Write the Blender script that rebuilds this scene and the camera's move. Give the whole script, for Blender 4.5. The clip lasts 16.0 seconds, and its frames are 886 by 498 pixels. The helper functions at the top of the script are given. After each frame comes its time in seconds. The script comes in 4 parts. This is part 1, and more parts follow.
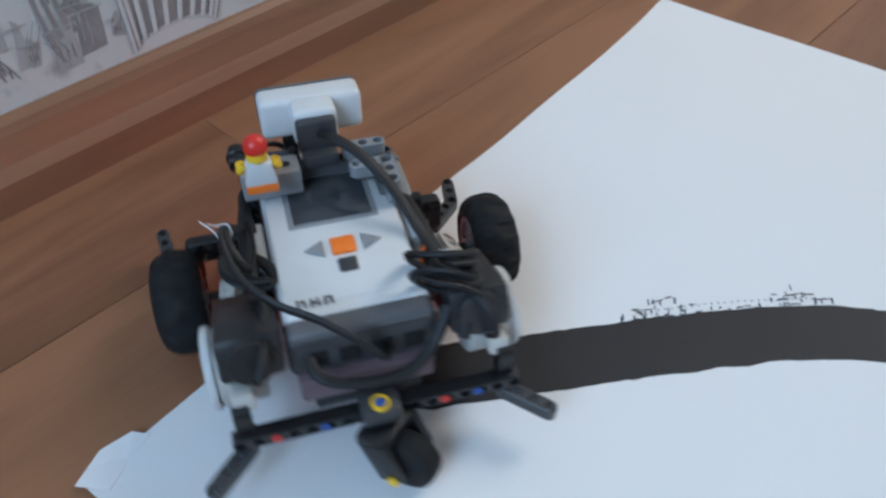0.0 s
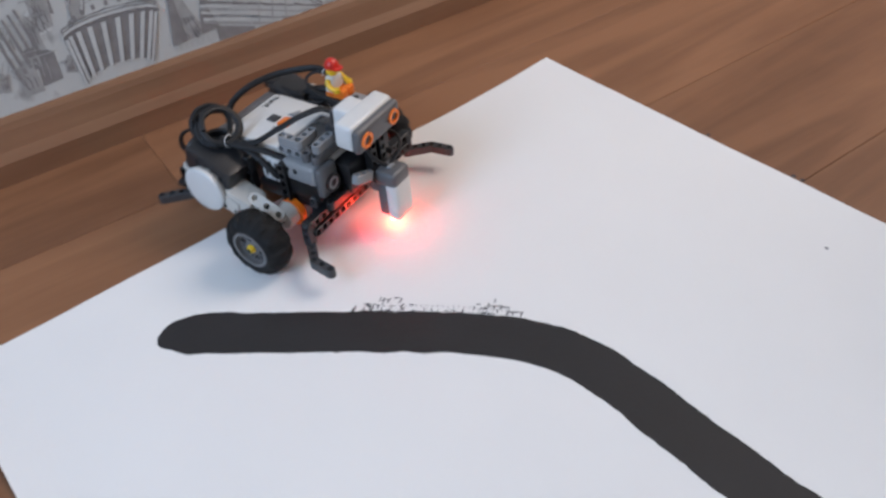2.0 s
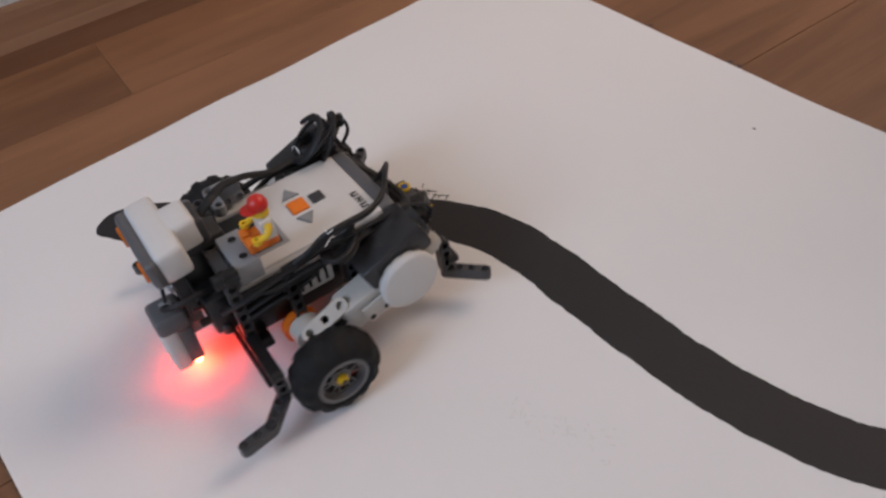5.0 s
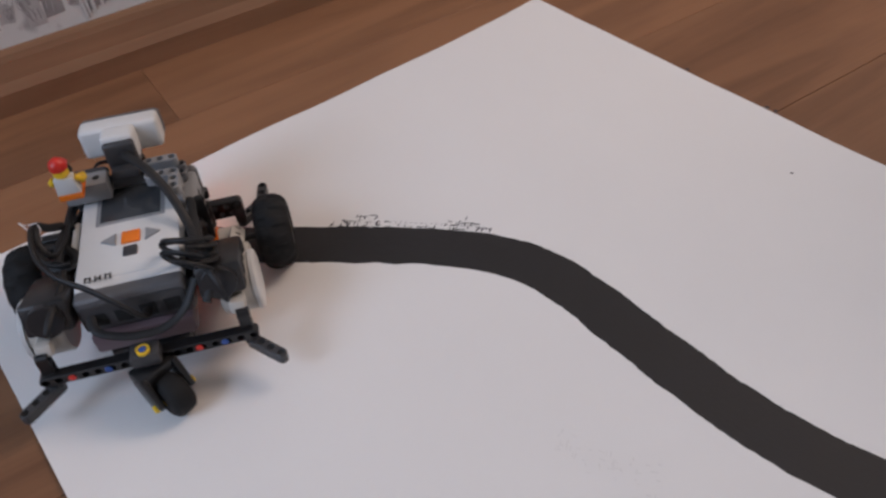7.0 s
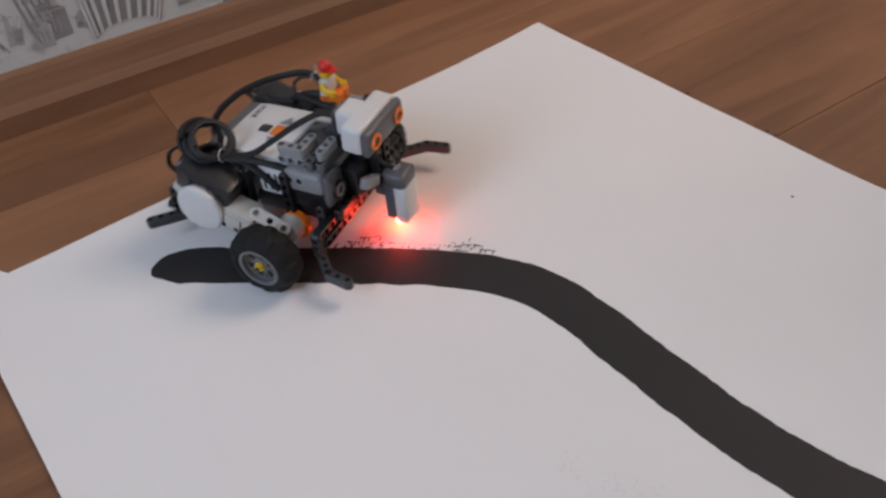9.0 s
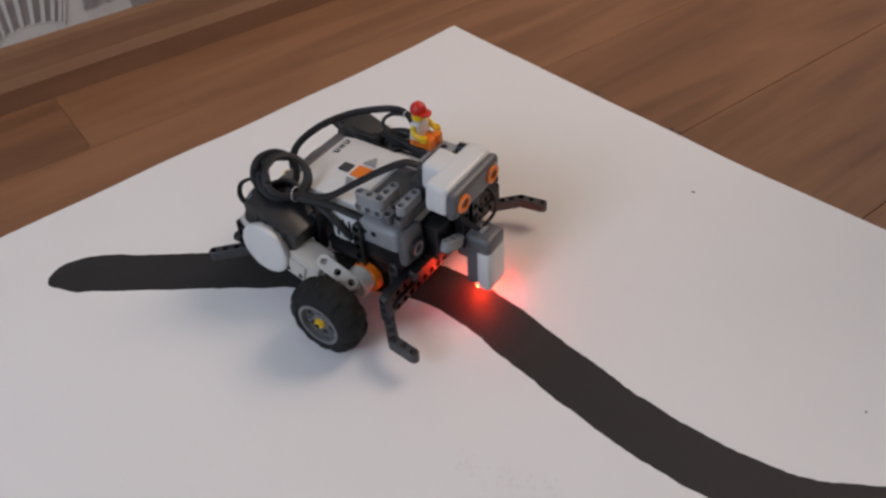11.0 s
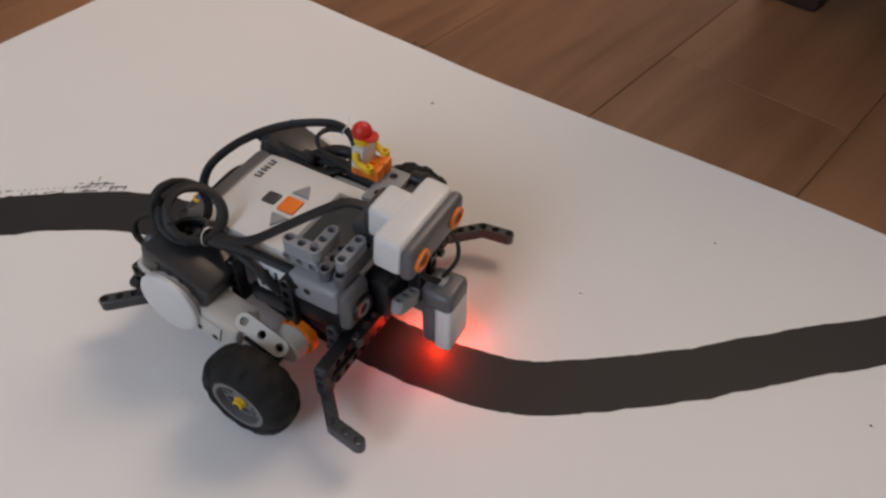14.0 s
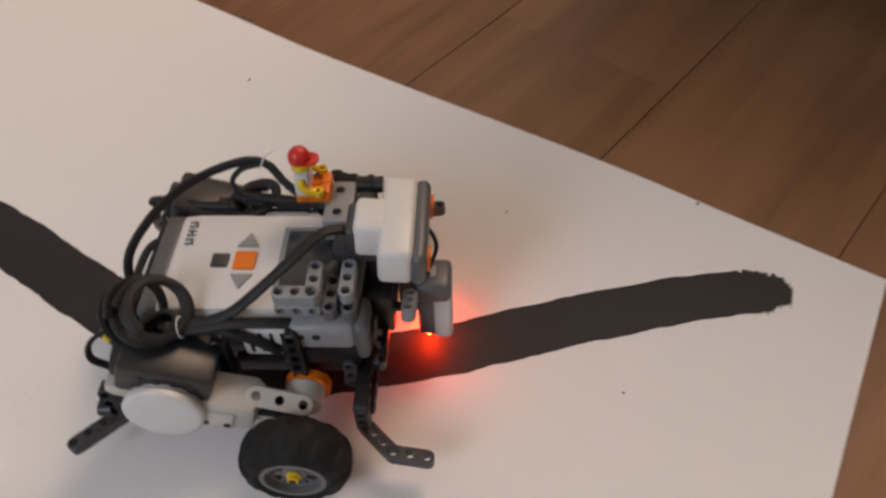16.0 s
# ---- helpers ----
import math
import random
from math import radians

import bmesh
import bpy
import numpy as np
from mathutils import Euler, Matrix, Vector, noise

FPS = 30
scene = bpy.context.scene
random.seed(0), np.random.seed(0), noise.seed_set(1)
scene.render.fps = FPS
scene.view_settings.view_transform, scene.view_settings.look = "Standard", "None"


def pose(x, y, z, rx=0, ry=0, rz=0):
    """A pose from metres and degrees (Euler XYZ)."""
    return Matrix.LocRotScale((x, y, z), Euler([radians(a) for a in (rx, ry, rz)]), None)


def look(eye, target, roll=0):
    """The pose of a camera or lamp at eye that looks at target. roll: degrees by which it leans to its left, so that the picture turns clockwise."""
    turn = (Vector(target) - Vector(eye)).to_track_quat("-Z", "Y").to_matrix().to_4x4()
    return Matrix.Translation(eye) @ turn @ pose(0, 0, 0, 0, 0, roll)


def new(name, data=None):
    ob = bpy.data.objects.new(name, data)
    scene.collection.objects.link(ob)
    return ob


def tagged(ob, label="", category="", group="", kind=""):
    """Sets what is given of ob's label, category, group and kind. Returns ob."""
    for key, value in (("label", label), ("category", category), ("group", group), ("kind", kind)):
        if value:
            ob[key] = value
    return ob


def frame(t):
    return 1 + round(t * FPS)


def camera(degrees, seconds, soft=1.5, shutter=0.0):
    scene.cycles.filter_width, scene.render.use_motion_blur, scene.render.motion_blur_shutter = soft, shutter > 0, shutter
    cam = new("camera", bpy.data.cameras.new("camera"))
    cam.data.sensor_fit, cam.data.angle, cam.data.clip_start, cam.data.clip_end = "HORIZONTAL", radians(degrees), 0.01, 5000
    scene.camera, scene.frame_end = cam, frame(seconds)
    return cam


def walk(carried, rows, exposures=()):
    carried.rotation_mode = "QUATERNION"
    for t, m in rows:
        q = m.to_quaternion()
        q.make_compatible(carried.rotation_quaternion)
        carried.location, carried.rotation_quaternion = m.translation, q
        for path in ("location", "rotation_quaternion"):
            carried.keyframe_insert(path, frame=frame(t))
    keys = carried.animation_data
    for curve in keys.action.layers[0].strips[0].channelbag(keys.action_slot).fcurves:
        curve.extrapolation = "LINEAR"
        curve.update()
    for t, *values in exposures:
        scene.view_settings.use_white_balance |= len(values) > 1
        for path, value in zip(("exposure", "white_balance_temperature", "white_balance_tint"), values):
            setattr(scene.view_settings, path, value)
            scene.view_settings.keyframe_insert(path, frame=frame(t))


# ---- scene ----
cam = camera(58.35, 16.0, soft=2.6, shutter=0.5)
PATH = [
    (0, (-0.6714, -0.2515, 0.3447), (-0.0965, 0.1796, -0.3507), 0.32),
    (0.5, (-0.6358, -0.3446, 0.3771), (-0.1206, 0.1815, -0.2994), -7.83),
    (1, (-0.6018, -0.4154, 0.4117), (-0.0727, 0.1377, -0.2319), -5.29),
    (1.5, (-0.5732, -0.4636, 0.4066), (-0.0937, 0.1228, -0.2463), -5.44),
    (2, (-0.5700, -0.5255, 0.4349), (-0.1169, 0.0568, -0.2401), -4.56),
    (2.5, (-0.5665, -0.5639, 0.4585), (-0.2010, 0.0292, -0.2588), -10.18),
    (3, (-0.5240, -0.5945, 0.4439), (-0.1545, -0.0161, -0.2834), -9.45),
    (3.2, (-0.5146, -0.6047, 0.4309), (-0.1448, -0.0324, -0.3010), -10.01),
    (5.3, (-0.5543, -0.5991, 0.4057), (-0.1520, -0.0344, -0.3149), -7.15),
    (5.5, (-0.5592, -0.5966, 0.4057), (-0.1604, -0.0312, -0.3163), -6.77),
    (6, (-0.5657, -0.5918, 0.4108), (-0.1584, -0.0218, -0.3027), -5.99),
    (6.5, (-0.5711, -0.5874, 0.4118), (-0.1589, -0.0061, -0.2898), -5.70),
    (7, (-0.5722, -0.5895, 0.4172), (-0.1577, -0.0009, -0.2769), -5.66),
    (7.5, (-0.5766, -0.5882, 0.4221), (-0.1537, 0.0023, -0.2652), -5.53),
    (8, (-0.5732, -0.5907, 0.4217), (-0.1395, 0.0054, -0.2541), -5.69),
    (8.5, (-0.5762, -0.5913, 0.4235), (-0.1408, 0.0104, -0.2460), -5.56),
    (9, (-0.5762, -0.5896, 0.4211), (-0.1490, 0.0112, -0.2545), -5.24),
    (9.2, (-0.5772, -0.5856, 0.4205), (-0.1490, 0.0109, -0.2582), -4.93),
    (11.3, (-0.5471, -0.6186, 0.4129), (-0.0512, -0.0644, -0.2557), -2.67),
    (11.5, (-0.5542, -0.6135, 0.4174), (-0.0414, -0.0849, -0.2591), -1.17),
    (12, (-0.5416, -0.6255, 0.4075), (-0.0212, -0.1073, -0.2712), -1.38),
    (12.5, (-0.5400, -0.6318, 0.4058), (-0.0140, -0.1294, -0.2805), -0.77),
    (13, (-0.5239, -0.6522, 0.3947), (0.0182, -0.1788, -0.2996), -0.43),
    (13.5, (-0.5042, -0.6694, 0.3882), (0.0442, -0.2357, -0.3268), -0.17),
    (14, (-0.5011, -0.6818, 0.3885), (0.0671, -0.2819, -0.3307), 1.31),
    (14.5, (-0.4870, -0.6997, 0.3769), (0.0719, -0.3216, -0.3612), 0.57),
    (15, (-0.4733, -0.7104, 0.3790), (0.0789, -0.3512, -0.3733), -0.29),
    (15.5, (-0.4061, -0.7582, 0.3588), (0.1106, -0.3645, -0.4015), -1.96),
    (16, (-0.4036, -0.7974, 0.3923), (0.1256, -0.4088, -0.3620), -2.41),
]
EXPOSURES = [(0, 0.29, 5500, 14), (0.5, 0.36, 5600, 18), (1.0, 0.39, 5820, 22), (2.0, 0.36, 6070, 23), (2.5, 0.23, 6450, 28), (3.0, 0.0, 6700, 28), (5.5, -0.14, 6800, 30), (7.0, -0.12, 6600, 30), (9.0, -0.09, 6650, 28), (11.5, -0.13, 6900, 28), (14.0, -0.17, 7250, 29), (15.0, -0.22, 7450, 29), (15.5, -0.22, 7650, 30), (16, -0.07, 7750, 31)]
walk(cam, [(t, look(eye, target, roll)) for t, eye, target, roll in PATH], EXPOSURES)

# ---- light ----
world = bpy.data.worlds.new("world")
world.use_nodes = True
scene.world = world
sky = world.node_tree.nodes.new("ShaderNodeTexSky")
sky.sky_type, sky.sun_disc = "NISHITA", False
sky.sun_elevation, sky.sun_rotation = radians(38), radians(200)
world.node_tree.links.new(sky.outputs["Color"], world.node_tree.nodes["Background"].inputs["Color"])
world.node_tree.nodes["Background"].inputs["Strength"].default_value = 0.1

TURN = -5.5  # the room is turned against the sheet of paper
ROOM = pose(0, 0, 0, 0, 0, TURN)
WALL = 0.172  # the papered wall, in the room's own frame
WEST, EAST, SOUTH, HIGH = -2.3, 1.3, -2.6, 2.6


def area(name, m, width, height, power, colour):
    lamp = bpy.data.lights.new(name, "AREA")
    lamp.shape, lamp.size, lamp.size_y, lamp.energy, lamp.color = "RECTANGLE", width, height, power, colour
    ob = new(name, lamp)
    ob.matrix_world = m
    return ob


area("window_light_west", ROOM @ look((WEST + 0.05, -0.7, 1.5), (0, -0.4, 0.6)), 0.9, 1.2, 28, (0.56, 0.81, 1.0))
area("window_light_east", ROOM @ look((EAST - 0.05, -0.58, 1.7), (0, -0.3, 0.3)), 0.8, 1.1, 22.5, (1.0, 0.87, 0.66))


# ---- materials ----
def material(name, colour, rough=0.5, metal=0.0, spec=0.5, vary=0.12, scale=60.0, bump=0.0, bump_scale=400.0, emit=0.0, glow=None, transmission=0.0):
    mat = bpy.data.materials.new(name)
    mat.use_nodes = True
    n, l = mat.node_tree.nodes, mat.node_tree.links
    b = n["Principled BSDF"]
    b.inputs["Roughness"].default_value, b.inputs["Metallic"].default_value = rough, metal
    b.inputs["Specular IOR Level"].default_value = spec
    b.inputs["Transmission Weight"].default_value = transmission
    b.inputs["Base Color"].default_value = (*colour, 1)
    co = n.new("ShaderNodeTexCoord")
    if vary:
        tex = n.new("ShaderNodeTexNoise")
        tex.inputs["Scale"].default_value, tex.inputs["Detail"].default_value = scale, 5
        l.new(co.outputs["Object"], tex.inputs["Vector"])
        ramp = n.new("ShaderNodeMix")
        ramp.data_type = "RGBA"
        ramp.inputs["A"].default_value = (*[c * (1 - vary) for c in colour], 1)
        ramp.inputs["B"].default_value = (*[min(1, c * (1 + vary)) for c in colour], 1)
        l.new(tex.outputs["Fac"], ramp.inputs["Factor"])
        l.new(ramp.outputs["Result"], b.inputs["Base Color"])
        rr = n.new("ShaderNodeMapRange")
        rr.inputs["To Min"].default_value, rr.inputs["To Max"].default_value = max(0, rough - 0.08), min(1, rough + 0.1)
        l.new(tex.outputs["Fac"], rr.inputs["Value"])
        l.new(rr.outputs["Result"], b.inputs["Roughness"])
    if bump:
        tex = n.new("ShaderNodeTexNoise")
        tex.inputs["Scale"].default_value, tex.inputs["Detail"].default_value = bump_scale, 3
        l.new(co.outputs["Object"], tex.inputs["Vector"])
        bp = n.new("ShaderNodeBump")
        bp.inputs["Strength"].default_value, bp.inputs["Distance"].default_value = bump, 0.001
        l.new(tex.outputs["Fac"], bp.inputs["Height"])
        l.new(bp.outputs["Normal"], b.inputs["Normal"])
    if emit:
        b.inputs["Emission Color"].default_value = (*(glow or colour), 1)
        b.inputs["Emission Strength"].default_value = emit
    return mat


def wood(name, dark, light, along=1.0, rough=0.42):
    """Oak print: long grain along x, each board with its own tone and its own stretch of grain."""
    mat = bpy.data.materials.new(name)
    mat.use_nodes = True
    n, l = mat.node_tree.nodes, mat.node_tree.links
    b = n["Principled BSDF"]
    co, info = n.new("ShaderNodeTexCoord"), n.new("ShaderNodeObjectInfo")
    shift = n.new("ShaderNodeVectorMath")
    shift.operation = "MULTIPLY_ADD"
    shift.inputs[1].default_value, shift.inputs[2].default_value = (37, 11, 5), (0, 0, 0)
    l.new(info.outputs["Random"], shift.inputs[0])
    add = n.new("ShaderNodeVectorMath")
    l.new(co.outputs["Object"], add.inputs[0])
    l.new(shift.outputs[0], add.inputs[1])
    stretch = n.new("ShaderNodeMapping")
    stretch.inputs["Scale"].default_value = (2.2 * along, 20, 20)
    l.new(add.outputs[0], stretch.inputs["Vector"])
    broad = n.new("ShaderNodeTexNoise")
    broad.inputs["Scale"].default_value, broad.inputs["Detail"].default_value, broad.inputs["Distortion"].default_value = 1.0, 6, 1.2
    l.new(stretch.outputs[0], broad.inputs["Vector"])
    fine_map = n.new("ShaderNodeMapping")
    fine_map.inputs["Scale"].default_value = (18 * along, 420, 420)
    l.new(add.outputs[0], fine_map.inputs["Vector"])
    fine = n.new("ShaderNodeTexNoise")
    fine.inputs["Scale"].default_value, fine.inputs["Detail"].default_value = 1.0, 4
    l.new(fine_map.outputs[0], fine.inputs["Vector"])
    blot = n.new("ShaderNodeTexNoise")
    blot.inputs["Scale"].default_value, blot.inputs["Detail"].default_value = 7.0, 3
    l.new(add.outputs[0], blot.inputs["Vector"])
    s1 = n.new("ShaderNodeMath"); s1.operation = "MULTIPLY_ADD"; s1.inputs[1].default_value, s1.inputs[2].default_value = 0.85, -0.02
    l.new(broad.outputs["Fac"], s1.inputs[0])
    s2 = n.new("ShaderNodeMath"); s2.operation = "MULTIPLY_ADD"; s2.inputs[1].default_value = 0.16
    l.new(fine.outputs["Fac"], s2.inputs[0]); l.new(s1.outputs[0], s2.inputs[2])
    s3 = n.new("ShaderNodeMath"); s3.operation = "MULTIPLY_ADD"; s3.inputs[1].default_value = 0.3
    l.new(blot.outputs["Fac"], s3.inputs[0]); l.new(s2.outputs[0], s3.inputs[2])
    s4 = n.new("ShaderNodeMath"); s4.operation = "MULTIPLY_ADD"; s4.inputs[1].default_value = 0.26
    l.new(info.outputs["Random"], s4.inputs[0]); l.new(s3.outputs[0], s4.inputs[2])
    ramp = n.new("ShaderNodeValToRGB")
    ramp.color_ramp.elements[0].position, ramp.color_ramp.elements[1].position = 0.30, 1.0
    ramp.color_ramp.elements[0].color, ramp.color_ramp.elements[1].color = (*dark, 1), (*light, 1)
    l.new(s4.outputs[0], ramp.inputs["Fac"])
    l.new(ramp.outputs["Color"], b.inputs["Base Color"])
    b.inputs["Roughness"].default_value, b.inputs["Specular IOR Level"].default_value = rough, 0.3
    bp = n.new("ShaderNodeBump")
    bp.inputs["Strength"].default_value, bp.inputs["Distance"].default_value = 0.15, 0.0005
    l.new(fine.outputs["Fac"], bp.inputs["Height"])
    l.new(bp.outputs["Normal"], b.inputs["Normal"])
    return mat


WOOD = wood("oak_laminate", (0.076, 0.03, 0.015), (0.29, 0.136, 0.067))
SKIRT = wood("oak_skirting", (0.125, 0.058, 0.031), (0.31, 0.165, 0.09), 0.6)
JOINT = material("board_joint", (0.06, 0.032, 0.02), 0.8)
PAPER = material("drawing_paper", (0.77, 0.76, 0.745), 0.78, vary=0.025, scale=9, bump=0.12, bump_scale=900, spec=0.25)
INK = material("black_poster_paint", (0.022, 0.021, 0.022), 0.62, vary=0.28, scale=26, bump=0.25, bump_scale=300, spec=0.35)
MARKS = material("dry_ink", (0.05, 0.05, 0.055), 0.8)
SCUFF = material("faint_scuff", (0.71, 0.7, 0.685), 0.8, vary=0.08, scale=300)
PLASTER = material("room_plaster", (0.72, 0.7, 0.66), 0.85, vary=0.04, scale=3)
WHITE = material("white_plastic", (0.64, 0.635, 0.62), 0.34, vary=0.03, scale=120, bump=0.03)
GREY = material("light_grey_plastic", (0.25, 0.257, 0.265), 0.36, vary=0.05, scale=120)
# grey plastic darkened, the shade of the recessed rim put into its colour
RIM = material("shaded_rim_plastic", (0.14, 0.138, 0.14), 0.4, vary=0.08, scale=120)
MID = material("mid_grey_plastic", (0.105, 0.105, 0.11), 0.38, vary=0.06, scale=120)
CREAM = material("cream_plastic", (0.55, 0.515, 0.465), 0.38, vary=0.05, scale=70, bump=0.03)
DARK = material("dark_grey_plastic", (0.043, 0.043, 0.046), 0.4, vary=0.08, scale=120)
CAN = material("charcoal_plastic", (0.022, 0.022, 0.024), 0.33, vary=0.1, scale=120)
BLACK = material("black_plastic", (0.008, 0.008, 0.009), 0.35, vary=0.15, scale=120)
RUBBER = material("tyre_rubber", (0.009, 0.009, 0.0095), 0.72, vary=0.25, scale=140, bump=0.2, bump_scale=700, spec=0.3)
CABLE = material("cable_sheath", (0.007, 0.007, 0.008), 0.58, vary=0.1, scale=200)
ORANGE = material("orange_plastic", (0.86, 0.19, 0.012), 0.38, vary=0.04)
YELLOW = material("yellow_plastic", (0.83, 0.52, 0.02), 0.35, vary=0.04)
RED = material("red_plastic", (0.62, 0.025, 0.014), 0.34, vary=0.04)
BLUE = material("blue_pin", (0.02, 0.08, 0.32), 0.4, vary=0.04)
MAUVE = material("battery_cover", (0.16, 0.105, 0.115), 0.45, vary=0.08)
# near-black for discs and bars that paint the shade inside holes and slots
HOLE = material("hole_shade", (0.006, 0.006, 0.006), 0.8, vary=0)
SCREEN = material("display_glass", (0.045, 0.05, 0.056), 0.1, vary=0.05)
LED = material("red_led", (0.9, 0.05, 0.02), 0.4, vary=0, emit=195, glow=(1.0, 0.045, 0.012))
CLEAR = material("clear_plastic", (0.8, 0.8, 0.8), 0.2, vary=0)


# ---- mesh helpers, in millimetres ----
def join(bm, other):
    me = bpy.data.meshes.new("piece")
    other.to_mesh(me)
    other.free()
    bm.from_mesh(me)
    bpy.data.meshes.remove(me)


def rbox(bm, x0, x1, y0, y1, z0, z1, bevel=1.0, mat=0, m=None, segments=2):
    b = bmesh.new()
    bmesh.ops.create_cube(b, size=1)
    for v in b.verts:
        v.co = Vector(((x0 + x1) / 2 + v.co.x * (x1 - x0), (y0 + y1) / 2 + v.co.y * (y1 - y0), (z0 + z1) / 2 + v.co.z * (z1 - z0)))
    if bevel:
        bmesh.ops.bevel(b, geom=b.edges[:], offset=bevel, segments=segments, affect="EDGES", profile=0.5)
    if m is not None:
        b.transform(m)
    for f in b.faces:
        f.material_index = mat
    join(bm, b)


def frame_along(p0, p1):
    d = Vector(p1) - Vector(p0)
    return Matrix.Translation(p0) @ d.to_track_quat("Z", "Y").to_matrix().to_4x4(), d.length


def lathe(bm, p0, p1, profile, seg=24, mat=0):
    """profile: pairs of (along, radius) between p0 and p1, along in millimetres from p0."""
    m, _ = frame_along(p0, p1)
    rings = []
    for z, r in profile:
        rings.append([bm.verts.new(m @ Vector((r * math.cos(2 * math.pi * i / seg), r * math.sin(2 * math.pi * i / seg), z))) for i in range(seg)])
    for a, b in zip(rings, rings[1:]):
        for i in range(seg):
            bm.faces.new((a[i], a[(i + 1) % seg], b[(i + 1) % seg], b[i])).material_index = mat
    bm.faces.new(rings[0][::-1]).material_index = mat
    bm.faces.new(rings[-1]).material_index = mat


def cyl(bm, p0, p1, r, seg=20, mat=0, bevel=0.4):
    length = (Vector(p1) - Vector(p0)).length
    e = min(bevel, r * 0.4, length * 0.4)
    lathe(bm, p0, p1, [(0, r - e), (e, r), (length - e, r), (length, r - e)], seg, mat)


def ring(bm, p0, p1, r_out, r_in, seg=24, mat=0):
    m, length = frame_along(p0, p1)
    loops = []
    for z, r in ((0, r_in), (0, r_out), (length, r_out), (length, r_in)):
        loops.append([bm.verts.new(m @ Vector((r * math.cos(2 * math.pi * i / seg), r * math.sin(2 * math.pi * i / seg), z))) for i in range(seg)])
    for k in range(4):
        a, b = loops[k], loops[(k + 1) % 4]
        for i in range(seg):
            bm.faces.new((a[i], a[(i + 1) % seg], b[(i + 1) % seg], b[i])).material_index = mat


def smooth_path(points, steps=8):
    pts = [Vector(p) for p in points]
    pts = [2 * pts[0] - pts[1], *pts, 2 * pts[-1] - pts[-2]]
    out = []
    for i in range(1, len(pts) - 2):
        a, b, c, d = pts[i - 1 : i + 3]
        for k in range(steps):
            t = k / steps
            out.append(0.5 * (2 * b + (c - a) * t + (2 * a - 5 * b + 4 * c - d) * t * t + (3 * b - a - 3 * c + d) * t**3))
    return out + [pts[-2]]


def tube(bm, points, r, steps=8, seg=8, mat=0, flat=1.0):
    path = smooth_path(points, steps)
    side = None
    rings = []
    for i, p in enumerate(path):
        d = (path[min(i + 1, len(path) - 1)] - path[max(i - 1, 0)]).normalized()
        side = (Vector((0.3, 1, 0.2)) if side is None else side)
        side = (side - d * side.dot(d)).normalized()
        up = d.cross(side)
        rings.append([bm.verts.new(p + side * (r * math.cos(2 * math.pi * k / seg)) + up * (r * flat * math.sin(2 * math.pi * k / seg))) for k in range(seg)])
    for a, b in zip(rings, rings[1:]):
        for i in range(seg):
            bm.faces.new((a[i], a[(i + 1) % seg], b[(i + 1) % seg], b[i])).material_index = mat
    bm.faces.new(rings[0][::-1]).material_index = mat
    bm.faces.new(rings[-1]).material_index = mat


def prism(bm, outline, z0, z1, m=None, mat=0, bevel=0.0):
    """A closed outline in x and y, drawn out from z0 to z1."""
    b = bmesh.new()
    low = [b.verts.new((x, y, z0)) for x, y in outline]
    high = [b.verts.new((x, y, z1)) for x, y in outline]
    n = len(outline)
    b.faces.new(low[::-1]), b.faces.new(high)
    for i in range(n):
        b.faces.new((low[i], low[(i + 1) % n], high[(i + 1) % n], high[i]))
    if bevel:
        edges = [e for e in b.edges if abs(e.verts[0].co.z - e.verts[1].co.z) < 1e-6]
        bmesh.ops.bevel(b, geom=edges, offset=bevel, segments=2, affect="EDGES", profile=0.5)
    if m is not None:
        b.transform(m)
    for f in b.faces:
        f.material_index = mat
    join(bm, b)


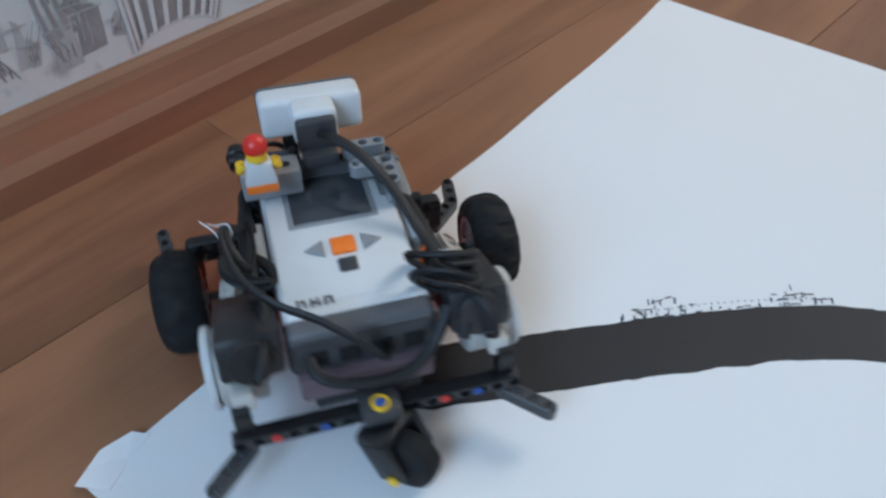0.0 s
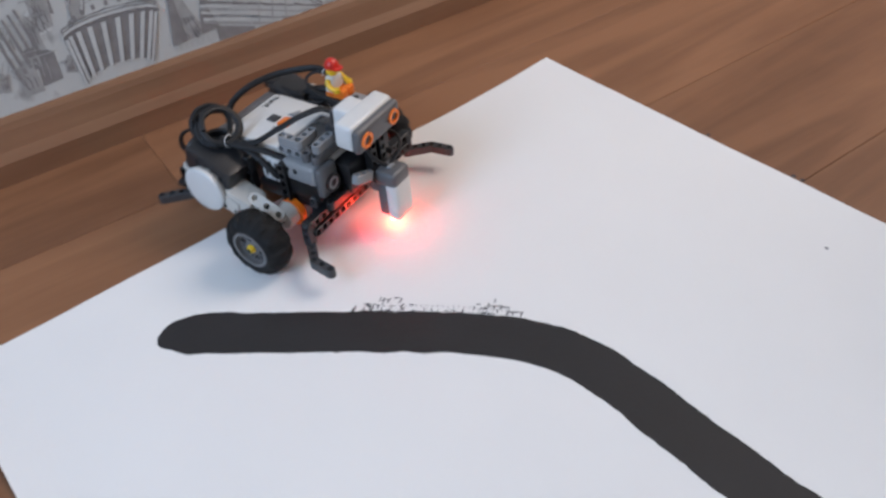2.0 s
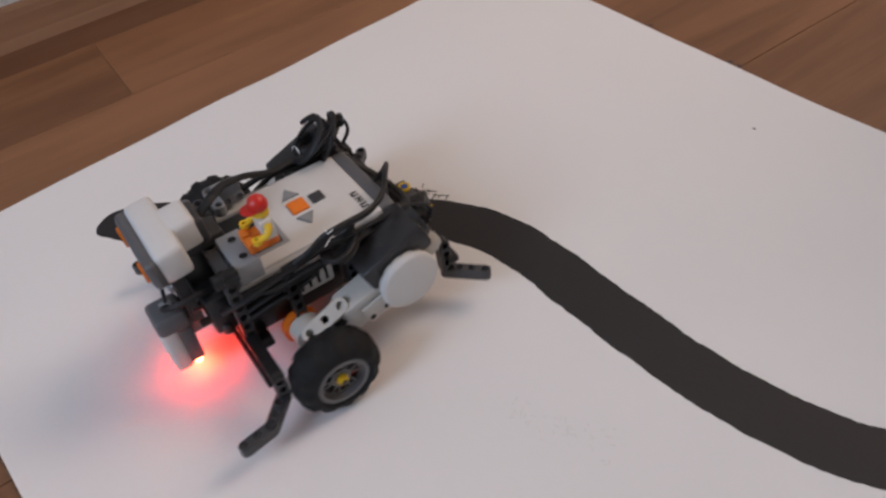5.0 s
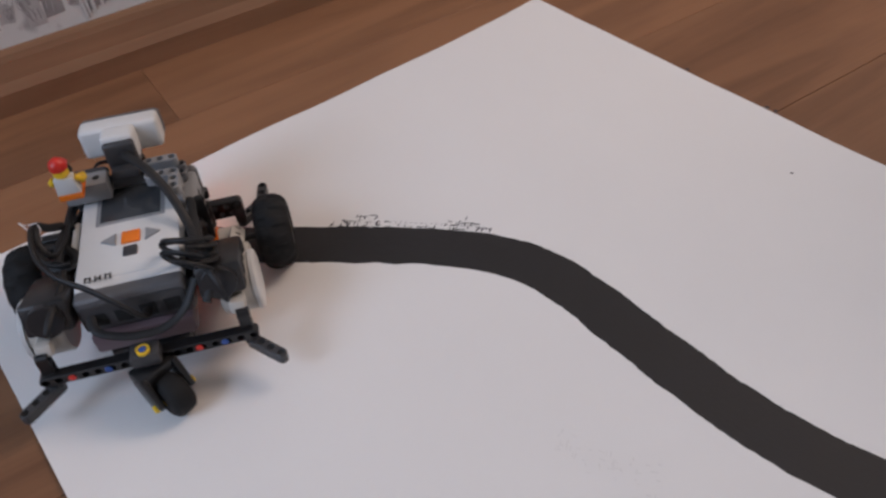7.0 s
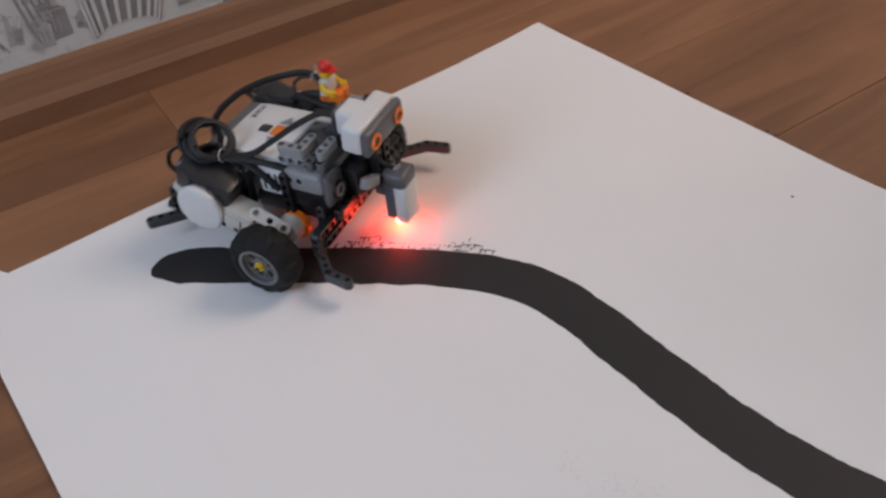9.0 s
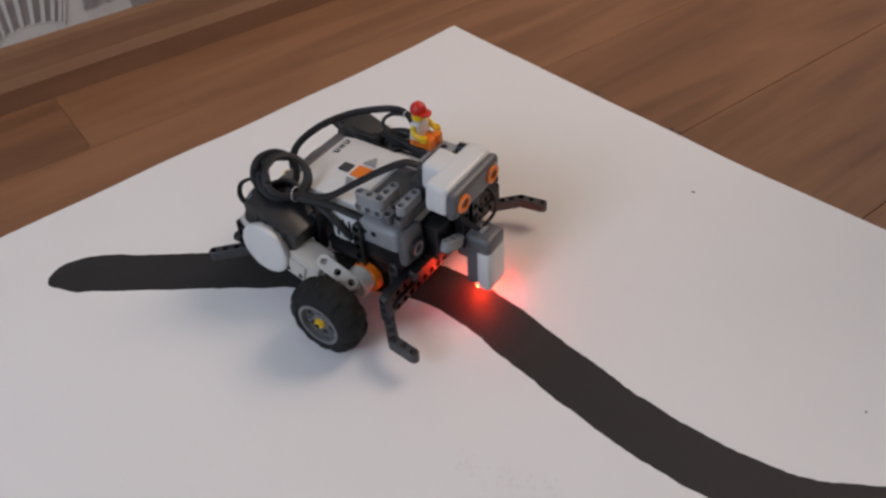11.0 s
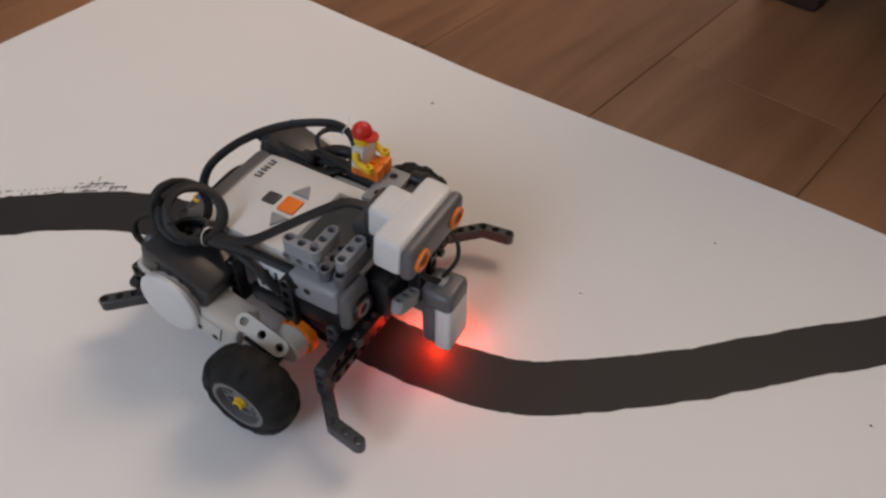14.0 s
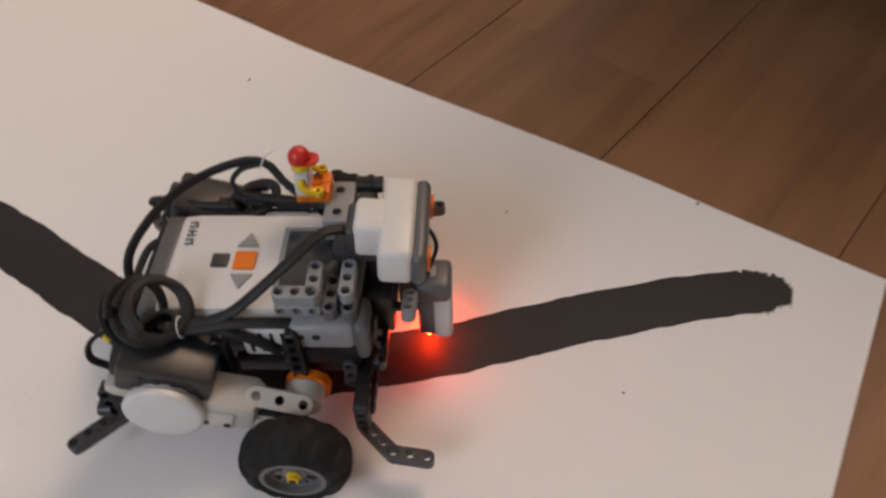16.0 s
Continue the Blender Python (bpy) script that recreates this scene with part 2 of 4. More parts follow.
def beam(bm, p0, p1, across, holes=None, width=7.4, thick=7.6, mat=0):
    """A studless liftarm from the first hole's centre to the last; across: the direction of its holes, which go through."""
    p0, p1 = Vector(p0), Vector(p1)
    d = p1 - p0
    length, x = d.length, d.normalized()
    z = Vector(across)
    z = (z - x * z.dot(x)).normalized()
    y = z.cross(x)
    m = Matrix((x, y, z)).transposed().to_4x4()
    m.translation = p0
    r = width / 2
    count = holes if holes is not None else max(2, int(round(length / 8)) + 1)
    if count < 2:
        arc = [(-math.pi / 2 + math.pi * k / 8) for k in range(9)]
        outline = [(length + r * math.cos(a), r * math.sin(a)) for a in arc] + [(-r * math.cos(a), -r * math.sin(a)) for a in arc]
        prism(bm, outline, -thick / 2, thick / 2, m, mat, 0.5)
        return
    half = length / (count - 1) / 2
    corner = math.atan2(r, half)
    quarter = [0.0, corner * 0.55, corner, (corner + math.pi / 2) / 2, math.pi / 2]
    angles = quarter + [math.pi - a for a in quarter[-2::-1]]
    angles += [a + math.pi for a in angles[1:-1]]
    n, e = len(angles), 0.5
    for k in range(count):
        cx = 2 * half * k
        outer, capped = [], []
        for a in angles:
            c, s = math.cos(a), math.sin(a)
            end = (k == 0 and c < -1e-6) or (k == count - 1 and c > 1e-6)
            reach = r if end else min(half / max(abs(c), 1e-9), r / max(abs(s), 1e-9))
            outer.append((reach * c, reach * s))
            capped.append(end or abs(reach * s) > r - 1e-6)
        rings = []
        for rad, h in ((2.5, -thick / 2), (2.5, thick / 2)):
            rings.append([bm.verts.new(m @ Vector((cx + rad * math.cos(a), rad * math.sin(a), h))) for a in angles])
        for h in (-thick / 2, thick / 2):
            s = -1 if h < 0 else 1
            rings.append([bm.verts.new(m @ Vector((cx + ox * (1 - e / r if cp else 1) if abs(oy) < r - 1e-6 and cp else cx + ox, oy * (1 - e / r) if cp else oy, h))) for (ox, oy), cp in zip(outer, capped)])
            rings.append([bm.verts.new(m @ Vector((cx + ox, oy, h - s * e))) for ox, oy in outer])
        lo_in, hi_in, lo_top, lo_side, hi_top, hi_side = rings
        for i in range(n):
            j = (i + 1) % n
            for quad, wall in (((lo_in[i], lo_in[j], hi_in[j], hi_in[i]), False), ((hi_in[i], hi_in[j], hi_top[j], hi_top[i]), False), ((lo_in[j], lo_in[i], lo_top[i], lo_top[j]), False), ((hi_top[i], hi_top[j], hi_side[j], hi_side[i]), True), ((lo_top[j], lo_top[i], lo_side[i], lo_side[j]), True), ((hi_side[i], hi_side[j], lo_side[j], lo_side[i]), True)):
                if not wall or (capped[i] and capped[j]):
                    bm.faces.new(quad).material_index = mat


def part(name, bm, mats, parent, label="", at=None, smooth=True):
    me = bpy.data.meshes.new(name)
    bmesh.ops.recalc_face_normals(bm, faces=bm.faces[:])
    bm.transform(Matrix.Scale(0.001, 4))
    bm.to_mesh(me)
    bm.free()
    for mt in mats if isinstance(mats, (list, tuple)) else [mats]:
        me.materials.append(mt)
    if smooth:
        me.shade_smooth()
        me.set_sharp_from_angle(angle=radians(38))
    ob = new(name, me)
    ob.parent = parent
    if at is not None:
        ob.matrix_basis = at
    if label:
        tagged(ob, label)
    return ob


def mesh_object(name, verts, faces, mat, smooth=False):
    me = bpy.data.meshes.new(name)
    me.from_pydata([tuple(v) for v in verts], [], faces)
    me.materials.append(mat)
    if smooth:
        me.shade_smooth()
    return new(name, me)


def block(name, x0, x1, y0, y1, z0, z1, mat, m=ROOM, bevel=0.0):
    bm = bmesh.new()
    rbox(bm, x0 * 1000, x1 * 1000, y0 * 1000, y1 * 1000, z0 * 1000, z1 * 1000, bevel * 1000, 0, None)
    ob = part(name, bm, mat, None, smooth=bevel > 0)
    ob.matrix_basis = m.copy()
    return ob


# ---- the room ----
def build_room():
    base = block("floor", WEST, EAST, SOUTH, WALL + 0.1, -0.05, -0.003, JOINT)
    tagged(base, "brown oak laminate floor laid in long boards", "floor", kind="structure")
    plaster = "plain pale plastered wall closing the room"
    # west and south walls have a window each, the opening goes through
    def windowed(name, along0, along1, w0, w1, z0, z1, make):
        rim = new(name)
        for a0, a1, b0, b1 in ((along0, w0, 0, HIGH), (w1, along1, 0, HIGH), (w0, w1, 0, z0), (w0, w1, z1, HIGH)):
            ob = make(a0, a1, b0, b1)
            ob.parent = rim
        return tagged(rim, plaster, "wall", kind="structure")
    windowed("wall_west", SOUTH, WALL, -1.2, -0.2, 0.85, 2.15, lambda a0, a1, b0, b1: block("wall_panel", WEST - 0.15, WEST, a0, a1, b0, b1, PLASTER))
    windowed("wall_east", SOUTH, WALL, -1.03, -0.13, 1.1, 2.3, lambda a0, a1, b0, b1: block("wall_panel", EAST, EAST + 0.15, a0, a1, b0, b1, PLASTER))
    tagged(block("wall_south", WEST, EAST, SOUTH - 0.15, SOUTH, 0, HIGH, PLASTER), plaster, "wall", kind="structure")
    tagged(block("ceiling", WEST - 0.15, EAST + 0.15, SOUTH - 0.15, WALL + 0.2, HIGH, HIGH + 0.1, PLASTER), "white painted ceiling", "ceiling", kind="structure")
    north = block("wall_north", WEST - 0.15, EAST + 0.15, WALL, WALL + 0.15, 0, HIGH, WALLPAPER)
    tagged(north, "wall papered with pale grey sketches of domes and columns", "wall", kind="structure")
    build_wall_prints()
    # skirting board: flat foot, shallow hollow, rounded upper lip
    profile = [(0.1515, 0.0), (0.1515, 0.022), (0.1545, 0.027), (0.157, 0.031), (0.1595, 0.04), (0.1615, 0.048), (0.164, 0.0535), (0.168, 0.0565), (WALL + 0.001, 0.057), (WALL + 0.001, 0.0)]
    verts = [(x, y, z) for x in (WEST, EAST) for y, z in profile]
    k = len(profile)
    faces = [(i, (i + 1) % k, k + (i + 1) % k, k + i) for i in range(k)] + [tuple(range(k))[::-1], tuple(range(k, 2 * k))]
    board = mesh_object("baseboard", verts, faces, SKIRT)
    board.matrix_basis = ROOM.copy()
    tagged(board, "brown wooden skirting board with a moulded lip", "baseboard", kind="structure")
    return base


def wallpaper():
    mat = material("sketch_wallpaper", (0.56, 0.565, 0.55), 0.8, vary=0)
    n, l = mat.node_tree.nodes, mat.node_tree.links
    b = n["Principled BSDF"]
    co = n.new("ShaderNodeTexCoord")
    cloud = n.new("ShaderNodeTexNoise")
    cloud.inputs["Scale"].default_value, cloud.inputs["Detail"].default_value = 24, 9
    l.new(co.outputs["Object"], cloud.inputs["Vector"])
    blocks = n.new("ShaderNodeTexVoronoi")
    blocks.distance, blocks.inputs["Scale"].default_value = "MANHATTAN", 44
    l.new(co.outputs["Object"], blocks.inputs["Vector"])
    stroke_map = n.new("ShaderNodeMapping")
    stroke_map.inputs["Scale"].default_value = (240, 1, 60)
    l.new(co.outputs["Object"], stroke_map.inputs["Vector"])
    stroke = n.new("ShaderNodeTexNoise")
    stroke.inputs["Scale"].default_value, stroke.inputs["Detail"].default_value = 1.0, 2
    l.new(stroke_map.outputs[0], stroke.inputs["Vector"])
    a = n.new("ShaderNodeMath"); a.operation = "MULTIPLY_ADD"; a.inputs[1].default_value = 0.55
    l.new(blocks.outputs["Distance"], a.inputs[0]); l.new(cloud.outputs["Fac"], a.inputs[2])
    c = n.new("ShaderNodeMath"); c.operation = "MULTIPLY_ADD"; c.inputs[1].default_value = 0.45
    l.new(stroke.outputs["Fac"], c.inputs[0]); l.new(a.outputs[0], c.inputs[2])
    ramp = n.new("ShaderNodeValToRGB")
    e = ramp.color_ramp.elements
    e[0].position, e[0].color = 0.72, (0.33, 0.325, 0.32, 1)
    e[1].position, e[1].color = 1.0, (0.57, 0.585, 0.57, 1)
    mid = e.new(0.86); mid.color = (0.46, 0.465, 0.455, 1)
    l.new(c.outputs[0], ramp.inputs["Fac"])
    l.new(ramp.outputs["Color"], b.inputs["Base Color"])
    return mat


WALLPAPER = wallpaper()
PRINT = material("wallpaper_ink_grey", (0.27, 0.258, 0.255), 0.8, vary=0.4, scale=70)
PRINT_PALE = material("wallpaper_ink_pale", (0.6, 0.615, 0.6), 0.8, vary=0.12, scale=60)

PRINT_MID = material("wallpaper_ink_mid", (0.41, 0.408, 0.4), 0.8, vary=0.3, scale=80)


def build_wall_prints():
    """The sketches on the wallpaper: one sheet of flat ink shapes for each tone, just proud of the wall."""
    pale, dark, mid = bmesh.new(), bmesh.new(), bmesh.new()
    rng = random.Random(23)

    def flat(bm, points, rise):
        bm.faces.new([bm.verts.new((x * 1000, (WALL - rise) * 1000, z * 1000)) for x, z in points])

    def wobble(p, by=0.0007):
        return (p[0] + rng.uniform(-by, by), p[1] + rng.uniform(-by, by))

    def stroke(bm, p, q, width, rise=0.001):
        d = Vector((q[0] - p[0], q[1] - p[1]))
        n = Vector((-d.y, d.x)).normalized() * width / 2
        flat(bm, [(p[0] - n.x, p[1] - n.y), (q[0] - n.x * 0.6, q[1] - n.y * 0.6), (q[0] + n.x * 0.6, q[1] + n.y * 0.6), (p[0] + n.x, p[1] + n.y)], rise)

    def sketched(bm, points, width, rise=0.001):
        """A hand-drawn line: short overlapping strokes that do not quite meet."""
        for p, q in zip(points, points[1:]):
            stroke(bm, wobble(p, width * 0.25), wobble(q, width * 0.25), width * rng.uniform(0.6, 1.2), rise + rng.uniform(0, 0.0002))

    def arc(cx, cz, rx, rz, a0=0.0, a1=180.0, n=14):
        return [(cx + rx * math.cos(radians(a0 + (a1 - a0) * k / n)), cz + rz * math.sin(radians(a0 + (a1 - a0) * k / n))) for k in range(n + 1)]

    def hatch(bm, x0, x1, z0, z1, count, slant, width=0.0011, rise=0.0008):
        for _ in range(count):
            x, z, h = rng.uniform(x0, x1), rng.uniform(z0, z1), rng.uniform(0.25, 0.8) * (z1 - z0)
            top = min(z1, z + h)
            stroke(bm, (x, z), (x + slant * (top - z), top), width * rng.uniform(0.6, 1.5), rise + rng.uniform(0, 0.0003))

    def dome_church(x, z, s):
        """Dome on a drum with small windows, a bulging cornice and a ring of columns that narrows downwards."""
        at = lambda u, v: (x + u * s, z + v * s)
        flat(dark, [at(*p) for p in arc(0, 0, 0.045, 0.0085)] + [at(*p) for p in arc(-0.008, -0.05, 0.034, 0.012, 180, 0)], 0.0003)
        for k in range(10):
            a = radians(172 - 164 * k / 9)
            top, low = (0.043 * math.cos(a), 0.007 * math.sin(a) - 0.003), (-0.008 + 0.033 * math.cos(a), -0.05 + 0.011 * math.sin(a))
            w = 0.0017 + 0.0009 * math.sin(a)
            flat(pale, [at(*wobble((low[0] - w * 0.8, low[1]), 0.0004)), at(low[0] + w * 0.8, low[1]), at(top[0] + w, top[1]), at(top[0] - w, top[1])], 0.0008)
            stroke(dark, at(low[0] + w * 0.9, low[1]), at(top[0] + w, top[1]), 0.0012 * s, 0.0011)
        flat(pale, [at(*p) for p in arc(0, 0.002, 0.046, 0.011)] + [at(*p) for p in arc(0, -0.001, 0.046, 0.008, 180, 0)], 0.0007)
        for v, w in ((-0.0015, 0.0016), (0.0025, 0.0012), (0.0055, 0.0018)):
            sketched(dark, [at(*p) for p in arc(0, v, 0.045, 0.0095)], w * s)
        flat(mid, [at(*p) for p in arc(0.001, 0.01, 0.038, 0.012)] + [at(*p) for p in arc(0.001, 0.005, 0.039, 0.01, 180, 0)], 0.0005)
        for k in range(9):
            c = arc(0.001, 0.0095, 0.036, 0.0105, 12, 168, 8)[k]
            flat(dark, [at(c[0] - 0.0017, c[1] - 0.002), at(c[0] + 0.0017, c[1] - 0.002), at(c[0] + 0.0015, c[1] + 0.0022), at(c[0], c[1] + 0.003), at(c[0] - 0.0015, c[1] + 0.0022)], 0.001)
        flat(pale, [at(*p) for p in arc(0.003, 0.017, 0.034, 0.032, -8, 188)], 0.0006)
        flat(mid, [at(*p) for p in arc(0.003, 0.017, 0.0345, 0.0325, 110, 188)] + [at(*p) for p in arc(0.008, 0.016, 0.03, 0.029, 188, 118)], 0.0009)
        hatch(dark, x - 0.03 * s, x - 0.02 * s, z + 0.012 * s, z + 0.04 * s, 9, 0.35)
        sketched(dark, [at(*p) for p in arc(0.003, 0.017, 0.0345, 0.0325, -5, 185, 18)], 0.0012 * s)
        sketched(mid, [at(*p) for p in arc(0.003, 0.018, 0.034, 0.009, 10, 170)], 0.0012 * s)
        flat(mid, [at(-0.004, 0.048), at(0.01, 0.048), at(0.009, 0.06), at(0.003, 0.07), at(-0.003, 0.06)], 0.0005)
        for u in (-0.003, 0.001, 0.005, 0.009):
            stroke(dark, at(u, 0.048), at(u, 0.06), 0.001 * s)

    def spire(x, z, s):
        at = lambda u, v: (x + u * s, z + v * s)
        flat(mid, [at(-0.018, 0), at(0.024, 0.003), at(0.012, 0.02), at(0.003, 0.045), at(-0.007, 0.09), at(-0.011, 0.045)], 0.0005)
        flat(dark, [at(-0.018, 0), at(-0.002, 0.001), at(-0.004, 0.03), at(-0.007, 0.09), at(-0.011, 0.045)], 0.0009)
        hatch(dark, x - 0.01 * s, x + 0.014 * s, z, z + 0.025 * s, 16, -0.3)
        flat(dark, [at(0.014, 0.002), at(0.034, 0.004), at(0.03, 0.018), at(0.022, 0.04), at(0.016, 0.02)], 0.0006)
        for k in range(7):
            stroke(pale, at(-0.014 + 0.006 * k, -0.006), at(-0.014 + 0.006 * k, 0.0), 0.0022 * s, 0.0007)

    def temple(x, z, s):
        """A gable in perspective, its cornice running down to one side, over layered mouldings."""
        at = lambda u, v: (x + u * s, z + v * s)
        left, top, right = (-0.07, 0.008), (0.006, 0.016), (0.06, -0.036)
        flat(pale, [at(*left), at(*right), at(*top)], 0.0005)
        for w, off in ((0.003, 0.0), (0.0016, -0.005)):
            sketched(dark, [at(left[0] + (top[0] - left[0]) * k / 6, left[1] + off * 0.5 + (top[1] - left[1]) * k / 6 + 0.004 * math.sin(math.pi * k / 6)) for k in range(7)], w * s)
            sketched(dark, [at(top[0] + (right[0] - top[0]) * k / 6, top[1] + off + (right[1] - top[1]) * k / 6) for k in range(7)], w * s)
        for k in range(16):
            u = -0.05 + 0.09 * k / 15
            base = 0.008 - 0.34 * (u + 0.07)
            stroke(mid, at(u, base + 0.003), at(u + rng.uniform(-0.003, 0.003), base + 0.004 + rng.uniform(0.004, 0.014) * (1 - abs(u) / 0.07)), 0.0024 * s, 0.0008)
        for k, (w, bm) in enumerate(((0.0032, dark), (0.003, pale), (0.0018, mid), (0.0034, pale), (0.0016, dark), (0.0036, pale), (0.0022, mid))):
            v = 0.0065 - 0.0036 * k
            sketched(bm, [at(-0.07 + 0.13 * q / 8, v - 0.045 * q / 8) for q in range(9)], w * s, 0.0007)
        flat(dark, [at(-0.06, -0.022), at(-0.02, -0.036), at(-0.02, -0.06), at(-0.06, -0.06)], 0.0004)

    def great_dome(x, z, s):
        at = lambda u, v: (x + u * s, z + v * s)
        flat(pale, [at(*p) for p in arc(0, 0, 0.07, 0.066)], 0.0003)
        for r in (1.0, 0.78, 0.56):
            sketched(mid, [at(*p) for p in arc(0, 0, 0.07 * r, 0.066 * (0.4 + 0.6 * r), 0, 180, 18)], 0.0014 * s)
        for v in (0.004, 0.012, 0.02):
            sketched(mid, [at(0.02 + 0.05 * k / 6, v - 0.004 * k / 6) for k in range(7)], 0.0015 * s)
        hatch(mid, x + 0.03 * s, x + 0.066 * s, z, z + 0.03 * s, 14, -0.2)

    def arcade(x, z, s, n):
        for k in range(n):
            a = x + 0.03 * s * k
            h = rng.uniform(0.9, 1.1)
            flat(mid, [(a - 0.011 * s, z), (a + 0.011 * s, z)] + arc(a, z + 0.022 * s, 0.011 * s, 0.012 * s, 0, 180, 8), 0.0004)
            flat(dark, [wobble((a - 0.0075 * s, z)), wobble((a + 0.0065 * s, z))] + arc(a, z + 0.02 * s * h, 0.007 * s, 0.009 * s, 0, 180, 8), 0.0008)
        for v, w in ((0.039, 0.0016), (0.044, 0.001), (0.0, 0.0014)):
            sketched(mid, [(x - 0.02 * s + 0.03 * s * n * k / 6, z + v * s) for k in range(7)], w * s)

    def old_town(x0, x1, z0, z1, count):
        """Loose house fronts: leaning shaded gables, window bars and hatching."""
        for _ in range(count):
            x, z = rng.uniform(x0, x1), rng.uniform(z0, z1)
            w, h = rng.uniform(0.008, 0.02), rng.uniform(0.012, 0.03)
            tone = rng.choice((mid, mid, pale, dark))
            flat(tone, [wobble((x, z), 0.002), wobble((x + w, z), 0.002), wobble((x + w, z + h), 0.003), wobble((x + w * 0.5, z + h * 1.25), 0.002), wobble((x, z + h), 0.003)], 0.0002 + rng.uniform(0, 0.0002))
            ink = mid if tone is dark else dark
            if rng.random() < 0.6:
                for k in range(3):
                    stroke(ink, (x + w * (0.25 + 0.25 * k), z + h * 0.2), (x + w * (0.25 + 0.25 * k), z + h * 0.6), 0.0014, 0.0006)
            hatch(ink, x, x + w, z, z + h, 5, rng.choice((0.5, -0.5, 0.1)), 0.0007, 0.0005)
            sketched(mid, [(x - 0.003, z + h), (x + w + 0.003, z + h)], 0.0015, 0.0007)

    old_town(-0.75, -0.43, 0.06, 0.22, 90), old_town(-0.43, 0.2, 0.16, 0.25, 90), old_town(-0.1, 0.25, 0.06, 0.16, 30)
    sketched(dark, [(-0.52 + 0.02 * k, 0.205 - 0.004 * k) for k in range(8)], 0.006, 0.0006)
    sketched(mid, [(-0.52 + 0.02 * k, 0.19 - 0.004 * k) for k in range(8)], 0.004, 0.0006)
    for k in range(5):
        stroke(dark, (-0.478 + 0.006 * k, 0.085 + 0.004 * k), (-0.484 + 0.006 * k, 0.135 + 0.003 * k), 0.0034, 0.0007)
    great_dome(-0.175, 0.06, 1.0)
    dome_church(-0.386, 0.109, 1.0), spire(-0.32, 0.068, 0.97), temple(-0.231, 0.096, 1.0)
    arcade(-0.078, 0.055, 0.9, 6), arcade(-0.63, 0.1, 0.9, 4), arcade(-0.66, 0.165, 1.0, 5)
    dome_church(-0.72, 0.09, 1.0), dome_church(0.16, 0.11, 1.1)
    for name, bm, mat in (("wallpaper_print", pale, PRINT_PALE), ("wallpaper_print", dark, PRINT), ("wallpaper_print", mid, PRINT_MID)):
        ob = part(name, bm, mat, None, smooth=False)
        ob.matrix_basis = ROOM.copy()
        tagged(ob, "pale grey printed sketches of old buildings on wallpaper", "wallpaper print", kind="structure")


def build_boards(floor):
    """Single boards, each with its own tone, with narrow dark joints between them."""
    width, gap = 0.1684, 0.0006
    rng = random.Random(4)
    meshes = {}
    starts = {0: -0.4, 1: 0.36, 2: -0.25, 3: 0.62, 4: 0.17}
    for row in range(-1, 16):
        y1 = 0.2035 - 0.1684 * row
        first = starts.get(row, rng.uniform(-0.6, 0.6))
        cuts = sorted({WEST, EAST, *[c for c in (first - 2.4, first - 1.2, first, first + 1.2) if WEST + 0.1 < c < EAST - 0.1]})
        for a, b in zip(cuts, cuts[1:]):
            key = round(b - a, 3)
            if key not in meshes:
                L, w, e = (b - a) / 2 - 0.0001, width / 2 - gap / 2, 0.0004
                v = [(-L, -w, -0.003), (L, -w, -0.003), (L, w, -0.003), (-L, w, -0.003), (-L, -w, -e), (L, -w, -e), (L, w, -e), (-L, w, -e), (-L + e, -w + e, 0), (L - e, -w + e, 0), (L - e, w - e, 0), (-L + e, w - e, 0)]
                f = [(8, 9, 10, 11)] + [(i, (i + 1) % 4, 4 + (i + 1) % 4, 4 + i) for i in range(4)] + [(4 + i, 4 + (i + 1) % 4, 8 + (i + 1) % 4, 8 + i) for i in range(4)]
                me = bpy.data.meshes.new("board")
                me.from_pydata(v, [], f)
                me.materials.append(WOOD)
                meshes[key] = me
            ob = new("board", meshes[key])
            ob.parent = floor
            ob.matrix_basis = pose((a + b) / 2, y1 - width / 2, 0)


# ---- paper, painted line and marks ----
def lift(x, y):
    """How high the sheet stands over the floor: it lies flat but for soft waves along its edges."""
    edge = min(-x, x + 0.62, -y, y + 0.841 - 0.09 * x)
    near = max(0.0, 1 - edge / 0.05)
    wave = noise.noise(Vector((x * 9, y * 9, 3.1)))
    return 0.0009 + 0.0005 * noise.noise(Vector((x * 4, y * 4, 0.2))) + near * near * (0.0012 + 0.0022 * wave)


